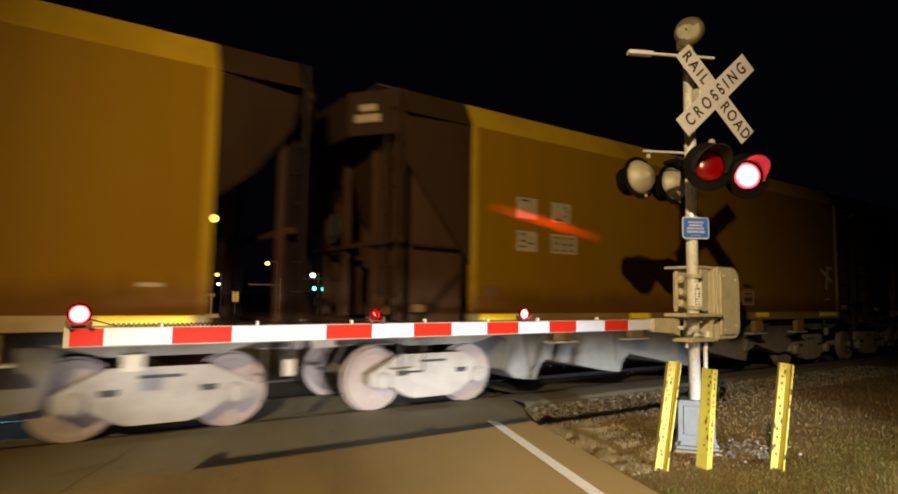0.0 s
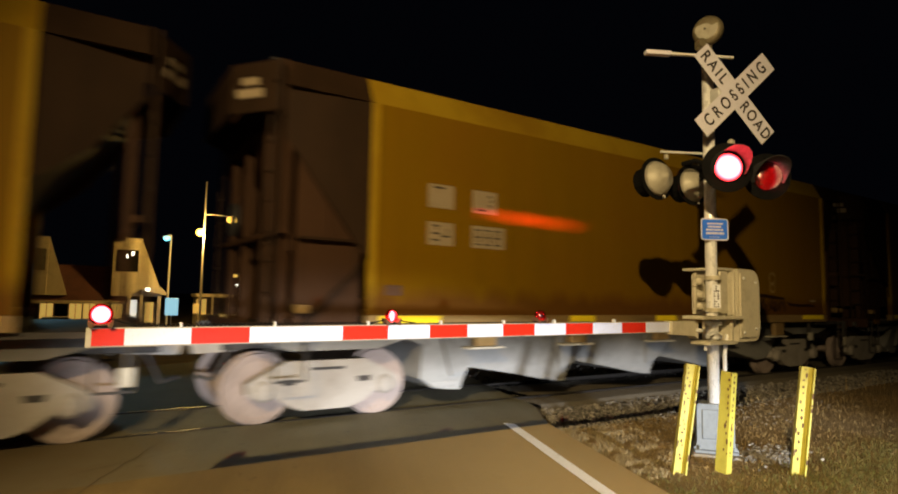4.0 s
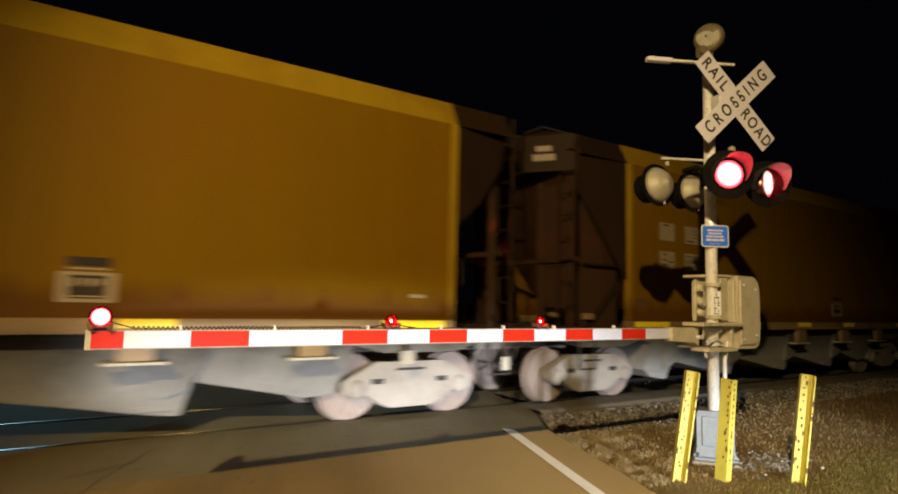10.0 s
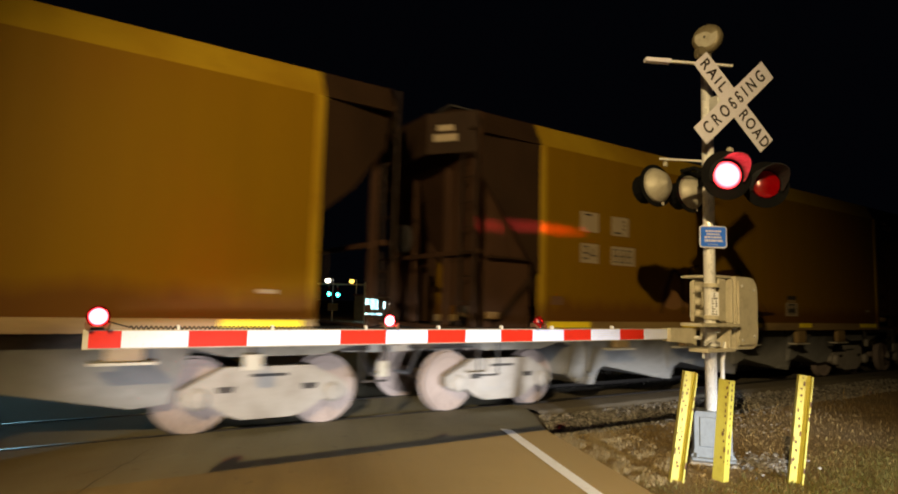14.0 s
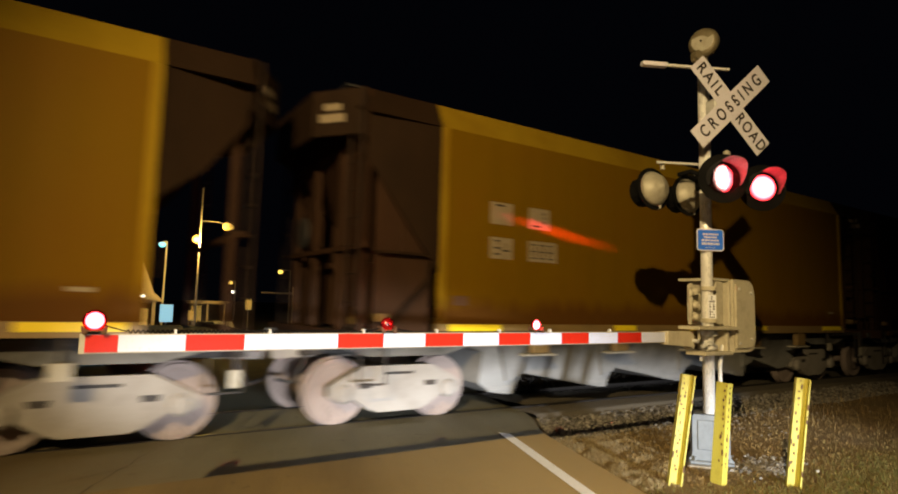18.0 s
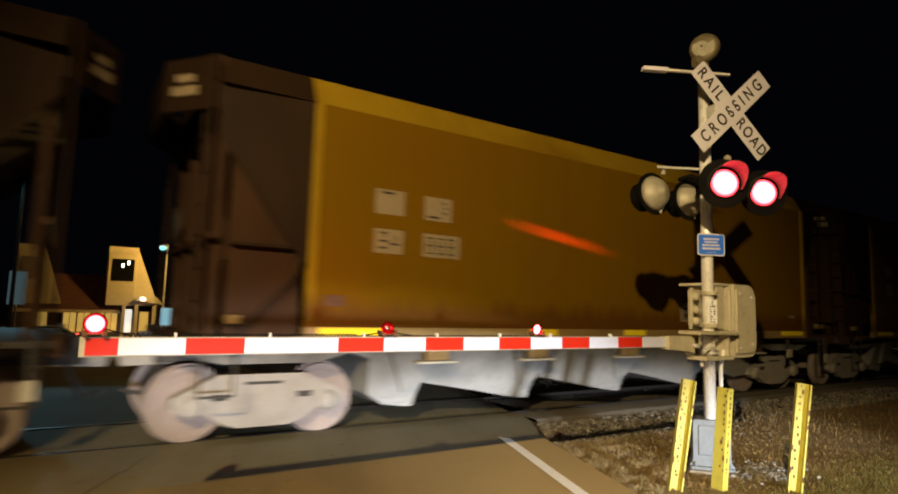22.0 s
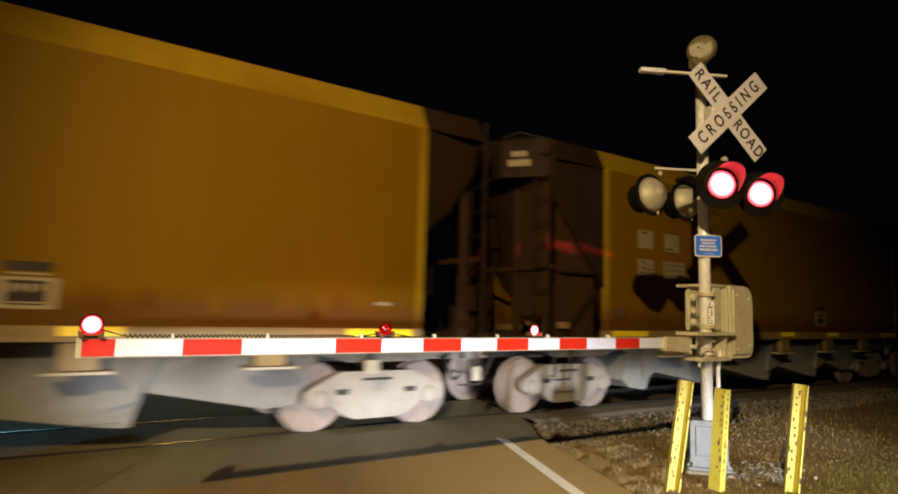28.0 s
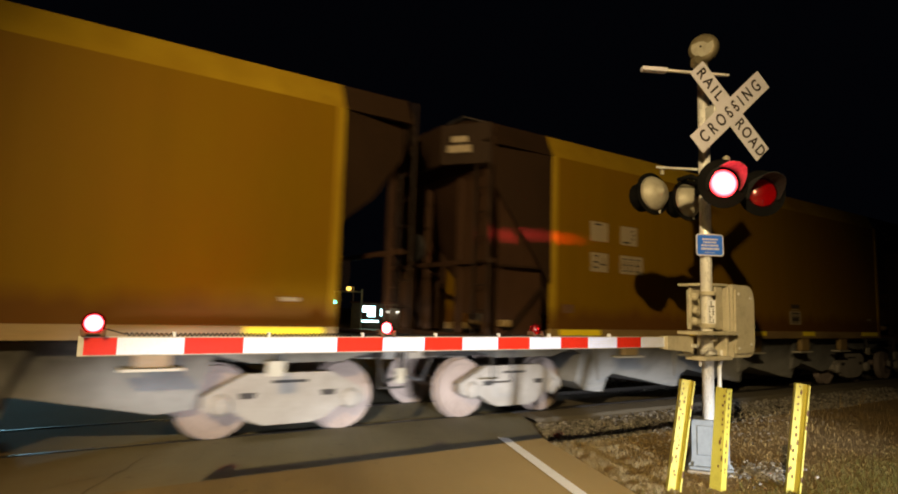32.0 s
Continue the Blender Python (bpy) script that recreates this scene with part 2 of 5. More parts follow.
def ground_mat(name, a, b2, c2, big, fine, rough, bump, dist, streak=None, dust=None, browner=None):
    m, n, l, b = nodes(name)
    tc = n.new("ShaderNodeTexCoord")
    v = tc.outputs["Object"]
    f1, f2 = noise_tex(n, l, v, big, 6, 0.65), noise_tex(n, l, v, fine, 4, 0.7)
    c = mixed(n, l, ramp(n, l, f1, [(0.35, (0, 0, 0)), (0.68, (1, 1, 1))]), a, b2)
    c = mixed(n, l, ramp(n, l, f2, [(0.45, (0, 0, 0)), (0.75, (1, 1, 1))]), c, c2)
    if streak:
        # tyre-polished and oil-stained lanes along the road
        mp = n.new("ShaderNodeMapping")
        mp.vector_type = "TEXTURE"
        mp.inputs["Rotation"].default_value = (0, 0, radians(-21))
        mp.inputs["Scale"].default_value = (0.55, 6.0, 1)
        l.new(v, mp.inputs["Vector"])
        f3 = noise_tex(n, l, mp.outputs[0], 1.0, 5, 0.6)
        c = mixed(n, l, ramp(n, l, f3, [(0.40, (0, 0, 0)), (0.70, (0.8, 0.8, 0.8))]), c, streak)
        spots = noise_tex(n, l, v, 7.0, 2, 0.5)
        c = mixed(n, l, ramp(n, l, spots, [(0.66, (0, 0, 0)), (0.74, (0.75, 0.75, 0.75))]), c, tuple(k * 0.6 for k in streak))
    if dust:
        # a paler tone towards the road's right edge, with a rough border
        dot = n.new("ShaderNodeVectorMath")
        dot.operation = "DOT_PRODUCT"
        l.new(v, dot.inputs[0])
        dot.inputs[1].default_value = (math.cos(radians(21)), -math.sin(radians(21)), 0)
        edge = n.new("ShaderNodeMath")
        edge.operation = "MULTIPLY_ADD"
        l.new(dot.outputs["Value"], edge.inputs[0])
        edge.inputs[1].default_value, edge.inputs[2].default_value = 0.2, 0.2 * (5.0 - PALE_EDGE)
        rough_edge = n.new("ShaderNodeMath")
        rough_edge.operation = "MULTIPLY_ADD"
        l.new(f1, rough_edge.inputs[0])
        rough_edge.inputs[1].default_value = 0.25
        l.new(edge.outputs[0], rough_edge.inputs[2])
        c = mixed(n, l, ramp(n, l, rough_edge.outputs[0], [(0.62, (0, 0, 0)), (1.00, (0.85, 0.85, 0.85))]), c, dust)
    if browner:
        # the grey passes into a brown tone to the left, with a ragged edge
        axes = n.new("ShaderNodeSeparateXYZ")
        l.new(v, axes.inputs[0])
        reach = n.new("ShaderNodeMath")
        reach.operation = "MULTIPLY_ADD"
        l.new(axes.outputs["X"], reach.inputs[0])
        reach.inputs[1].default_value, reach.inputs[2].default_value = -0.22, 0.42
        ragged = n.new("ShaderNodeMath")
        ragged.operation = "MULTIPLY_ADD"
        l.new(f1, ragged.inputs[0])
        ragged.inputs[1].default_value = 0.6
        l.new(reach.outputs[0], ragged.inputs[2])
        c = mixed(n, l, ramp(n, l, ragged.outputs[0], [(0.35, (0, 0, 0)), (0.85, (1, 1, 1))]), c, browner)
    l.new(c, b.inputs["Base Color"])
    b.inputs["Roughness"].default_value = rough
    bumped(n, l, b, f2, bump, dist)
    return m


PALE_EDGE = 5.45                                 # how far across the road's edge lies, along its normal
M_GROUND = ground_mat("dry_verge", (0.225, 0.148, 0.054), (0.14, 0.092, 0.035), (0.29, 0.196, 0.077), 0.9, 26, 0.95, 0.8, 0.05)
M_ASPHALT = ground_mat("asphalt", (0.195, 0.134, 0.046), (0.140, 0.096, 0.033), (0.25, 0.175, 0.066), 0.55, 130, 0.85, 0.6, 0.008, (0.118, 0.081, 0.029), (0.40, 0.290, 0.120))
M_APRON = ground_mat("grey_asphalt", (0.175, 0.166, 0.115), (0.138, 0.131, 0.090), (0.222, 0.211, 0.148), 0.7, 140, 0.8, 0.6, 0.008, (0.125, 0.117, 0.080), browner=(0.135, 0.092, 0.033))
M_PACKED = ground_mat("stone_dust", (0.145, 0.122, 0.086), (0.105, 0.088, 0.062), (0.185, 0.16, 0.115), 1.1, 60, 0.95, 0.5, 0.02)
M_BALLAST = ground_mat("ballast_bed", (0.15, 0.135, 0.115), (0.09, 0.078, 0.065), (0.23, 0.205, 0.17), 1.3, 34, 0.9, 1.0, 0.05)


def scatter_mat(name, stops, rough=0.9):
    m, n, l, b = nodes(name)
    g = n.new("ShaderNodeNewGeometry")
    l.new(ramp(n, l, g.outputs["Random Per Island"], stops), b.inputs["Base Color"])
    b.inputs["Roughness"].default_value = rough
    return m


M_STONE = scatter_mat("crushed_stone", [(0.0, (0.09, 0.08, 0.066)), (0.5, (0.19, 0.17, 0.14)), (1.0, (0.33, 0.30, 0.25))])
M_STONE_DARK = scatter_mat("dark_stone", [(0.0, (0.03, 0.026, 0.022)), (0.6, (0.055, 0.048, 0.04)), (1.0, (0.10, 0.09, 0.075))])
M_GRASS = scatter_mat("green_grass", [(0.0, (0.062, 0.066, 0.009)), (0.6, (0.10, 0.102, 0.016)), (1.0, (0.16, 0.132, 0.034))])
M_STRAW = scatter_mat("dry_grass", [(0.0, (0.18, 0.112, 0.034)), (0.6, (0.27, 0.178, 0.058)), (1.0, (0.37, 0.262, 0.098))])
M_PALE = scatter_mat("pale_straw", [(0.0, (0.15, 0.105, 0.045)), (0.5, (0.24, 0.18, 0.085)), (1.0, (0.36, 0.29, 0.16))])


# ---- mesh helpers ----
def part(name, bm, material, parent=None, label="", at=None, smooth=False):
    """Links a bmesh as one mesh object under a thing or part; at: its own origin in the parent's space."""
    me = bpy.data.meshes.new(name)
    bm.to_mesh(me)
    bm.free()
    if smooth:
        for p in me.polygons:
            p.use_smooth = True
    me.materials.append(material)
    ob = new(name, me)
    if parent is not None:
        ob.parent = parent
    if at is not None:
        ob.location = at
    if label:
        tagged(ob, label)
    return ob


def thing(name, label, category, at=(0, 0, 0), group="", turn=0.0):
    ob = new(name)
    ob.empty_display_size = 0.2
    ob.matrix_basis = pose(*at, 0, 0, turn)
    return tagged(ob, label, category, group)


def box(lo, hi, bm=None, bevel=0.0):
    """A box between two corners, with its edges bevelled."""
    b = bm or bmesh.new()
    c = [(l + h) / 2 for l, h in zip(lo, hi)]
    s = [abs(h - l) for l, h in zip(lo, hi)]
    made = bmesh.ops.create_cube(b, size=1, matrix=Matrix.Translation(c) @ Matrix.Diagonal((*s, 1)))
    if bevel:
        edges = list({e for v in made["verts"] for e in v.link_edges})
        bmesh.ops.bevel(b, geom=edges, offset=bevel, segments=1, affect="EDGES", clamp_overlap=True)
    return b


def rod(p, q, r, bm=None, n=12, r2=None):
    """A round bar from p to q."""
    b = bm or bmesh.new()
    p, q = Vector(p), Vector(q)
    m = Matrix.Translation((p + q) / 2) @ (q - p).to_track_quat("Z", "Y").to_matrix().to_4x4()
    bmesh.ops.create_cone(b, cap_ends=True, segments=n, radius1=r, radius2=r if r2 is None else r2, depth=(q - p).length, matrix=m)
    return b


def prism(outline, y0, y1, bm=None, axis="y"):
    """A plate with an outline in x, z (axis y) or y, z (axis x), from y0 to y1."""
    b = bm or bmesh.new()
    put = (lambda u, w, d: (u, d, w)) if axis == "y" else (lambda u, w, d: (d, u, w)) if axis == "x" else (lambda u, w, d: (u, w, d))
    lo = [b.verts.new(put(u, w, y0)) for u, w in outline]
    hi = [b.verts.new(put(u, w, y1)) for u, w in outline]
    k = len(outline)
    faces = [b.faces.new(lo), b.faces.new(hi[::-1])]
    for i in range(k):
        faces.append(b.faces.new((lo[i], hi[i], hi[(i + 1) % k], lo[(i + 1) % k])))
    bmesh.ops.recalc_face_normals(b, faces=faces)
    return b


def turned(profile, n=20, bm=None, m=None, closed=True):
    """A body of revolution round z from (radius, height) pairs."""
    b = bm or bmesh.new()
    rings = []
    for r, z in profile:
        rings.append([b.verts.new((max(r, 1e-4) * math.cos(2 * math.pi * i / n), max(r, 1e-4) * math.sin(2 * math.pi * i / n), z)) for i in range(n)])
    for a, c in zip(rings, rings[1:]):
        for i in range(n):
            b.faces.new((a[i], a[(i + 1) % n], c[(i + 1) % n], c[i]))
    if closed:
        b.faces.new(rings[0][::-1])
    b.faces.new(rings[-1])
    if m is not None:
        bmesh.ops.transform(b, matrix=m, verts=[v for ring in rings for v in ring])
    return b


def tube(points, r, bm=None, n=6):
    b = bm or bmesh.new()
    for p, q in zip(points, points[1:]):
        rod(p, q, r, b, n)
    return b


# ---- ground, road and track ----
def plane_grid(x0, x1, y0, y1, nx, ny, height):
    b = bmesh.new()
    g = [[b.verts.new((x0 + (x1 - x0) * i / nx, y0 + (y1 - y0) * j / ny, height(x0 + (x1 - x0) * i / nx, y0 + (y1 - y0) * j / ny))) for j in range(ny + 1)] for i in range(nx + 1)]
    for i in range(nx):
        for j in range(ny):
            b.faces.new((g[i][j], g[i + 1][j], g[i + 1][j + 1], g[i][j + 1]))
    return b


ROAD = Vector((0.36, 0.933, 0)).normalized()     # the way the road runs, askew to the track
SIDE = Vector((ROAD.y, -ROAD.x, 0))              # to the right of it
EDGE_AT = Vector((4.765, -2.8, 0))                # a point on the pavement's right edge


def road_point(along, across, z=0.0):
    """A point of the road: metres along it from the edge point, metres to the right of its right edge."""
    p = EDGE_AT + ROAD * along + SIDE * across
    return (p.x, p.y, z)


def sheet(name, corners, material, label, z=None):
    b = bmesh.new()
    top = [b.verts.new(c) for c in corners]
    low = [b.verts.new((c[0], c[1], c[2] - 0.25)) for c in corners]
    k = len(top)
    fs = [b.faces.new(top), b.faces.new(low[::-1])] + [b.faces.new((top[i], low[i], low[(i + 1) % k], top[(i + 1) % k])) for i in range(k)]
    bmesh.ops.recalc_face_normals(b, faces=fs)
    return tagged(part(name, b, material), label, kind="structure")


def verge(x, y):
    """Height of the verge: level with the road, rough, falling to the track bed."""
    z = -0.035 + 0.03 * noise.noise((x * 0.8, y * 0.8, 0)) + 0.016 * noise.noise((x * 3.1, y * 3.1, 2))
    return z - 0.05 * max(0.0, min(1.0, (y + 2.6) / 1.2))


FAR_Z = -2.0                                     # the land beyond the tracks lies lower than the crossing
far, prev = bmesh.new(), None
for y, z in ((-1500, -0.22), (4.6, -0.22), (7.0, -0.36), (24.0, FAR_Z), (1500, FAR_Z)):
    cur = (far.verts.new((-1500, y, z)), far.verts.new((1500, y, z)))
    if prev:
        far.faces.new((prev[0], prev[1], cur[1], cur[0]))
    prev = cur
tagged(part("ground", far, M_GROUND), "dark dry earth reaching to the horizon", kind="structure")
tagged(part("verge", plane_grid(3.0, 27.0, -10.0, -2.2, 96, 40, lambda x, y: verge(x, y) - 0.25 * max(0.0, min(1.0, ((4.93 + (y + 2.4) * 0.386) - x) * 2.5))), M_GROUND, smooth=True),
       "uneven verge of dry soil beside the road", kind="structure")
tagged(part("ballast_bed", plane_grid(5.9, 70.0, -2.3, 4.2, 160, 20, lambda x, y: -0.135 + 0.02 * noise.noise((x * 2, y * 2, 5)) - (0.03 if -2.0 < y < 3.5 else 0.07)), M_BALLAST, smooth=True),
       "grey crushed-stone track bed", kind="structure")
sheet("road", [road_point(-45, -9.5, -0.006), road_point(-45, 0, -0.006), (5.10, -1.95, -0.004), (-4.9, -1.95, -0.004)], M_ASPHALT, "worn brown-grey asphalt road leading to the crossing")
sheet("road_apron", [(-4.9, -1.95, -0.004), (5.10, -1.95, -0.004), (5.24, -1.74, -0.0106), (5.42, -1.45, -0.0198), (5.78, -0.95, -0.0356), (6.05, -0.45, -0.0514), (6.14, -0.05, -0.064), (-4.2, -0.05, -0.064)],
      M_APRON, "grey asphalt apron beside the rails")
sheet("crossing_panel", [(-4.1, 0.08, -0.066), (6.16, 0.08, -0.066), (6.60, 1.36, -0.066), (-3.6, 1.36, -0.066)], M_APRON, "grey asphalt between the rails")
sheet("road_far_side", [(-3.5, 1.49, -0.067), (6.64, 1.49, -0.067), (7.79, 4.6, -0.12), (-2.31, 4.6, -0.12)], M_APRON, "asphalt road beyond the tracks")
down, prev = bmesh.new(), None
for x, y, z in ((-2.31, 4.61, -0.12), (-1.38, 7.0, -0.27), (5.18, 24.0, FAR_Z + 0.09), (28.3, 84.0, FAR_Z + 0.06)):
    cur = [down.verts.new(c) for c in ((x, y, z), (x + 10.1, y, z), (x, y, z - 0.25), (x + 10.1, y, z - 0.25))]
    if prev:
        for a, b in ((0, 1), (2, 3), (0, 2), (1, 3)):
            down.faces.new((prev[a], prev[b], cur[b], cur[a]))
    prev = cur
bmesh.ops.recalc_face_normals(down, faces=down.faces[:])
tagged(part("road_descent", down, M_APRON), "asphalt road running down from the crossing", kind="structure")

# fine cracks that wander across the brown part of the road
for k, (x, y, ax, ay, n) in enumerate(((-0.05, -2.55, 0.075, 0.160, 13), (-0.35, -1.75, 0.115, 0.062, 12))):
    crack, prev = bmesh.new(), None
    for i in range(n):
        x, y = x + ax + 0.05 * noise.noise((i * 0.7, k * 3.1, 1)), y + ay + 0.04 * noise.noise((i * 0.7, k * 3.1, 6))
        w = 0.010 * (0.4 + abs(noise.noise((i * 0.9, k, 2)))) * min(1.0, i / 2, (n - 1 - i) / 2)
        level = -0.0005 if y < -1.95 else -0.0005 - 0.0316 * (y + 1.95)
        cur = (crack.verts.new((x - w, y, level)), crack.verts.new((x + w, y, level)))
        if prev:
            crack.faces.new((prev[0], prev[1], cur[1], cur[0]))
        prev = cur
    tagged(part("road_crack", crack, M_TAR), "thin dark crack in the road", kind="structure")

# the white line along the road's right edge, worn at its near end
line_bm = bmesh.new()
inner, outer = [], []
for i in range(41):
    s = 0.95 - i * 0.5
    w = 0.006 * noise.noise((s * 4, 0, 9))
    inner.append(line_bm.verts.new(road_point(s + 0.06, -0.56 + w, 0.0015)))
    outer.append(line_bm.verts.new(road_point(s - 0.03, -0.435 + w, 0.0015)))
for i in range(40):
    line_bm.faces.new((inner[i], inner[i + 1], outer[i + 1], outer[i]))
tagged(part("edge_line", line_bm, M_LINE), "white painted edge line on the road", kind="structure")


RAIL_Z = -0.06


def rail_profile():
    half = [(0.0, 0.0), (0.030, 0.0), (0.036, -0.008), (0.036, -0.035), (0.012, -0.045), (0.009, -0.13), (0.066, -0.145), (0.066, -0.155)]
    return half + [(-x, z) for x, z in half[:0:-1]]


for k, y in enumerate((0.0, 1.435)):
    rail = tagged(part("rail", prism([(y + u, w + RAIL_Z) for u, w in rail_profile()], -60, 190, axis="x"), M_RAIL), "rusty steel rail of the track", "rail", group="rails of the track")
    part("rail_head", box((-60, y - 0.027, RAIL_Z - 0.003), (190, y + 0.027, RAIL_Z + 0.002)), M_HEAD, rail, "polished running surface")
tie_bm = box((-0.11, -0.55, -0.32), (0.11, 2.0, -0.155), bevel=0.012)
tie_me = None
for i in range(70):
    if tie_me is None:
        tie = part("railway_tie", tie_bm, M_TIE)
        tie_me = tie.data
    else:
        tie = new("railway_tie", tie_me)
    tie.location = (6.6 + i * 0.52, random.uniform(-0.03, 0.03), -0.03 + random.uniform(-0.006, 0.006))
    tie.rotation_euler = (0, 0, random.uniform(-0.01, 0.01))
    tagged(tie, "dark creosoted wooden tie under the rails", "railway tie", group="ties of the track")
# a smooth strip of packed stone along the near rail
strip = plane_grid(6.15, 60.0, -0.72, -0.06, 120, 7, lambda x, y: -0.082 + 0.008 * noise.noise((x * 2, y * 3, 1)) - (0.10 if y < -0.68 else 0))
tagged(part("track_shoulder", strip, M_PACKED, smooth=True), "packed strip of stone dust along the near rail", kind="structure")
strip = plane_grid(6.62, 30.0, 0.12, 1.30, 90, 6, lambda x, y: -0.090 - 0.05 * min(1.0, (x - 6.62) / 3.5) + 0.010 * noise.noise((x * 2, y * 3, 4)))
tagged(part("track_filler", strip, M_PACKED, smooth=True), "packed stone dust between the rails", kind="structure")


def scatter_stones(name, count, place, size, label):
    """Many small angular stones in one mesh."""
    rng = random.Random(7 + count)
    verts, faces = [], []
    cube = [(-1, -1, -1), (1, -1, -1), (1, 1, -1), (-1, 1, -1), (-1, -1, 1), (1, -1, 1), (1, 1, 1), (-1, 1, 1)]
    quads = [(0, 3, 2, 1), (4, 5, 6, 7), (0, 1, 5, 4), (1, 2, 6, 5), (2, 3, 7, 6), (3, 0, 4, 7)]
    for _ in range(count):
        x, y, z = place(rng)
        s = rng.uniform(*size)
        turn = Euler((rng.uniform(0, 3), rng.uniform(0, 3), rng.uniform(0, 6))).to_matrix()
        base = len(verts)
        for c in cube:
            v = turn @ Vector([a * s * rng.uniform(0.45, 1.0) for a in c])
            verts.append((x + v.x, y + v.y, z + v.z * 0.7))
        faces += [tuple(base + i for i in q) for q in quads]
    me = bpy.data.meshes.new(name)
    me.from_pydata(verts, [], faces)
    me.materials.append(M_STONE)
    return tagged(new(name, me), label, "gravel", kind="stuff")


def pavement_edge(y):
    return 4.93 + (y + 2.4) * 0.386


def ballast_place(rng):
    x = 5.25 + 13 * rng.random() ** 1.7
    y = rng.uniform(-2.45, -0.72)
    x = max(x, 5.30 + (y + 1.95) * 0.66 + 0.08 * rng.random())
    return x, y, -0.152 + rng.uniform(-0.01, 0.03)


scatter_stones("ballast_stones", 9000, ballast_place, (0.009, 0.030), "loose grey ballast stones beside the track")
scatter_stones("far_ballast_stones", 2600, lambda r: (r.uniform(6.6, 24), r.uniform(0.1, 3.6), -0.157 + r.uniform(-0.01, 0.02)), (0.015, 0.035), "dark ballast stones between and beyond the rails")
bpy.data.objects["far_ballast_stones"].data.materials[0] = M_STONE_DARK
scatter_stones("base_gravel", 420, lambda r: (6.15 + r.gauss(0, 0.24), -4.1 + r.gauss(0, 0.15), -0.015 + r.uniform(-0.02, 0.01)), (0.008, 0.024), "pale gravel round the foot of the mast")
scatter_stones("verge_gravel", 1500, lambda r: (pavement_edge(-3) + abs(r.gauss(0, 3.4)) + 0.3, r.uniform(-3.3, -2.1), -0.035 + r.uniform(-0.02, 0.005)), (0.006, 0.016), "scattered small stones on the verge")


def scatter_blades(name, count, place, length, width, material, label, category):
    """Many thin bent blades in one mesh."""
    rng = random.Random(count)
    verts, faces = [], []
    for _ in range(count):
        x, y, z = place(rng)
        h, w, a = rng.uniform(*length), rng.uniform(*width), rng.uniform(0, 6.28)
        lean = rng.uniform(0.1, 1.0) * h
        b = rng.uniform(0, 6.28)
        dx, dy = math.cos(a) * w, math.sin(a) * w
        lx, ly = math.cos(b) * lean, math.sin(b) * lean
        k = len(verts)
        verts += [(x - dx, y - dy, z), (x + dx, y + dy, z), (x + dx * 0.7 + lx * 0.4, y + dy * 0.7 + ly * 0.4, z + h * 0.6), (x - dx * 0.7 + lx * 0.4, y - dy * 0.7 + ly * 0.4, z + h * 0.6), (x + lx, y + ly, z + h * 0.9)]
        faces += [(k, k + 1, k + 2, k + 3), (k + 3, k + 2, k + 4)]
    me = bpy.data.meshes.new(name)
    me.from_pydata(verts, [], faces)
    me.materials.append(material)
    return tagged(new(name, me), label, category, kind="stuff")


def green_place(r):
    x = 4.0 + r.random() * 5.2
    y = -4.95 + r.gauss(0, 0.40) - 0.05 * (x - 5)
    x = max(x, pavement_edge(y) + 0.05 + r.random() * 0.2)
    return x, y, verge(x, y) - 0.01


def brown_place(r):
    x = 4.9 + abs(r.gauss(0, 3.4))
    y = r.uniform(-6.5, -2.2)
    x = max(x, pavement_edge(y) + 0.2 + r.random() * 0.3)
    return x, y, verge(x, y) - 0.01


def heap_place(r):
    """Straw raked into ragged tufts between the road's edge and the mast."""
    t = r.random()
    y = -2.25 - 1.75 * t + r.gauss(0, 0.05)
    x = pavement_edge(y) + 0.08 + abs(r.gauss(0, 0.34 + 0.25 * (1 - t)))
    if noise.noise((x * 4.5, y * 4.5, 3)) < -0.08:
        y += 0.12
    return x, y, verge(x, y) - 0.01


scatter_blades("green_grass", 15000, green_place, (0.02, 0.065), (0.0015, 0.0035), M_GRASS, "short green grass round the yellow posts", "grass")
scatter_blades("dry_grass", 30000, brown_place, (0.010, 0.045), (0.0015, 0.004), M_STRAW, "dry brown grass and leaf litter on the verge", "grass")
scatter_blades("straw_tufts", 11000, heap_place, (0.012, 0.060), (0.0015, 0.004), M_PALE, "pale dry straw heaped along the road's edge", "dry grass")
scatter_blades("tall_weeds", 500, lambda r: (r.uniform(8.5, 17), r.uniform(-4.2, -2.0), -0.08), (0.10, 0.40), (0.0012, 0.003), M_STRAW, "tall dry weeds beside the track", "weeds")

# ---- the crossing signal ----
MAST = Vector((5.778, -3.755, 0.0))
FACE = -17.8   # degrees by which the signal's face is turned from the track


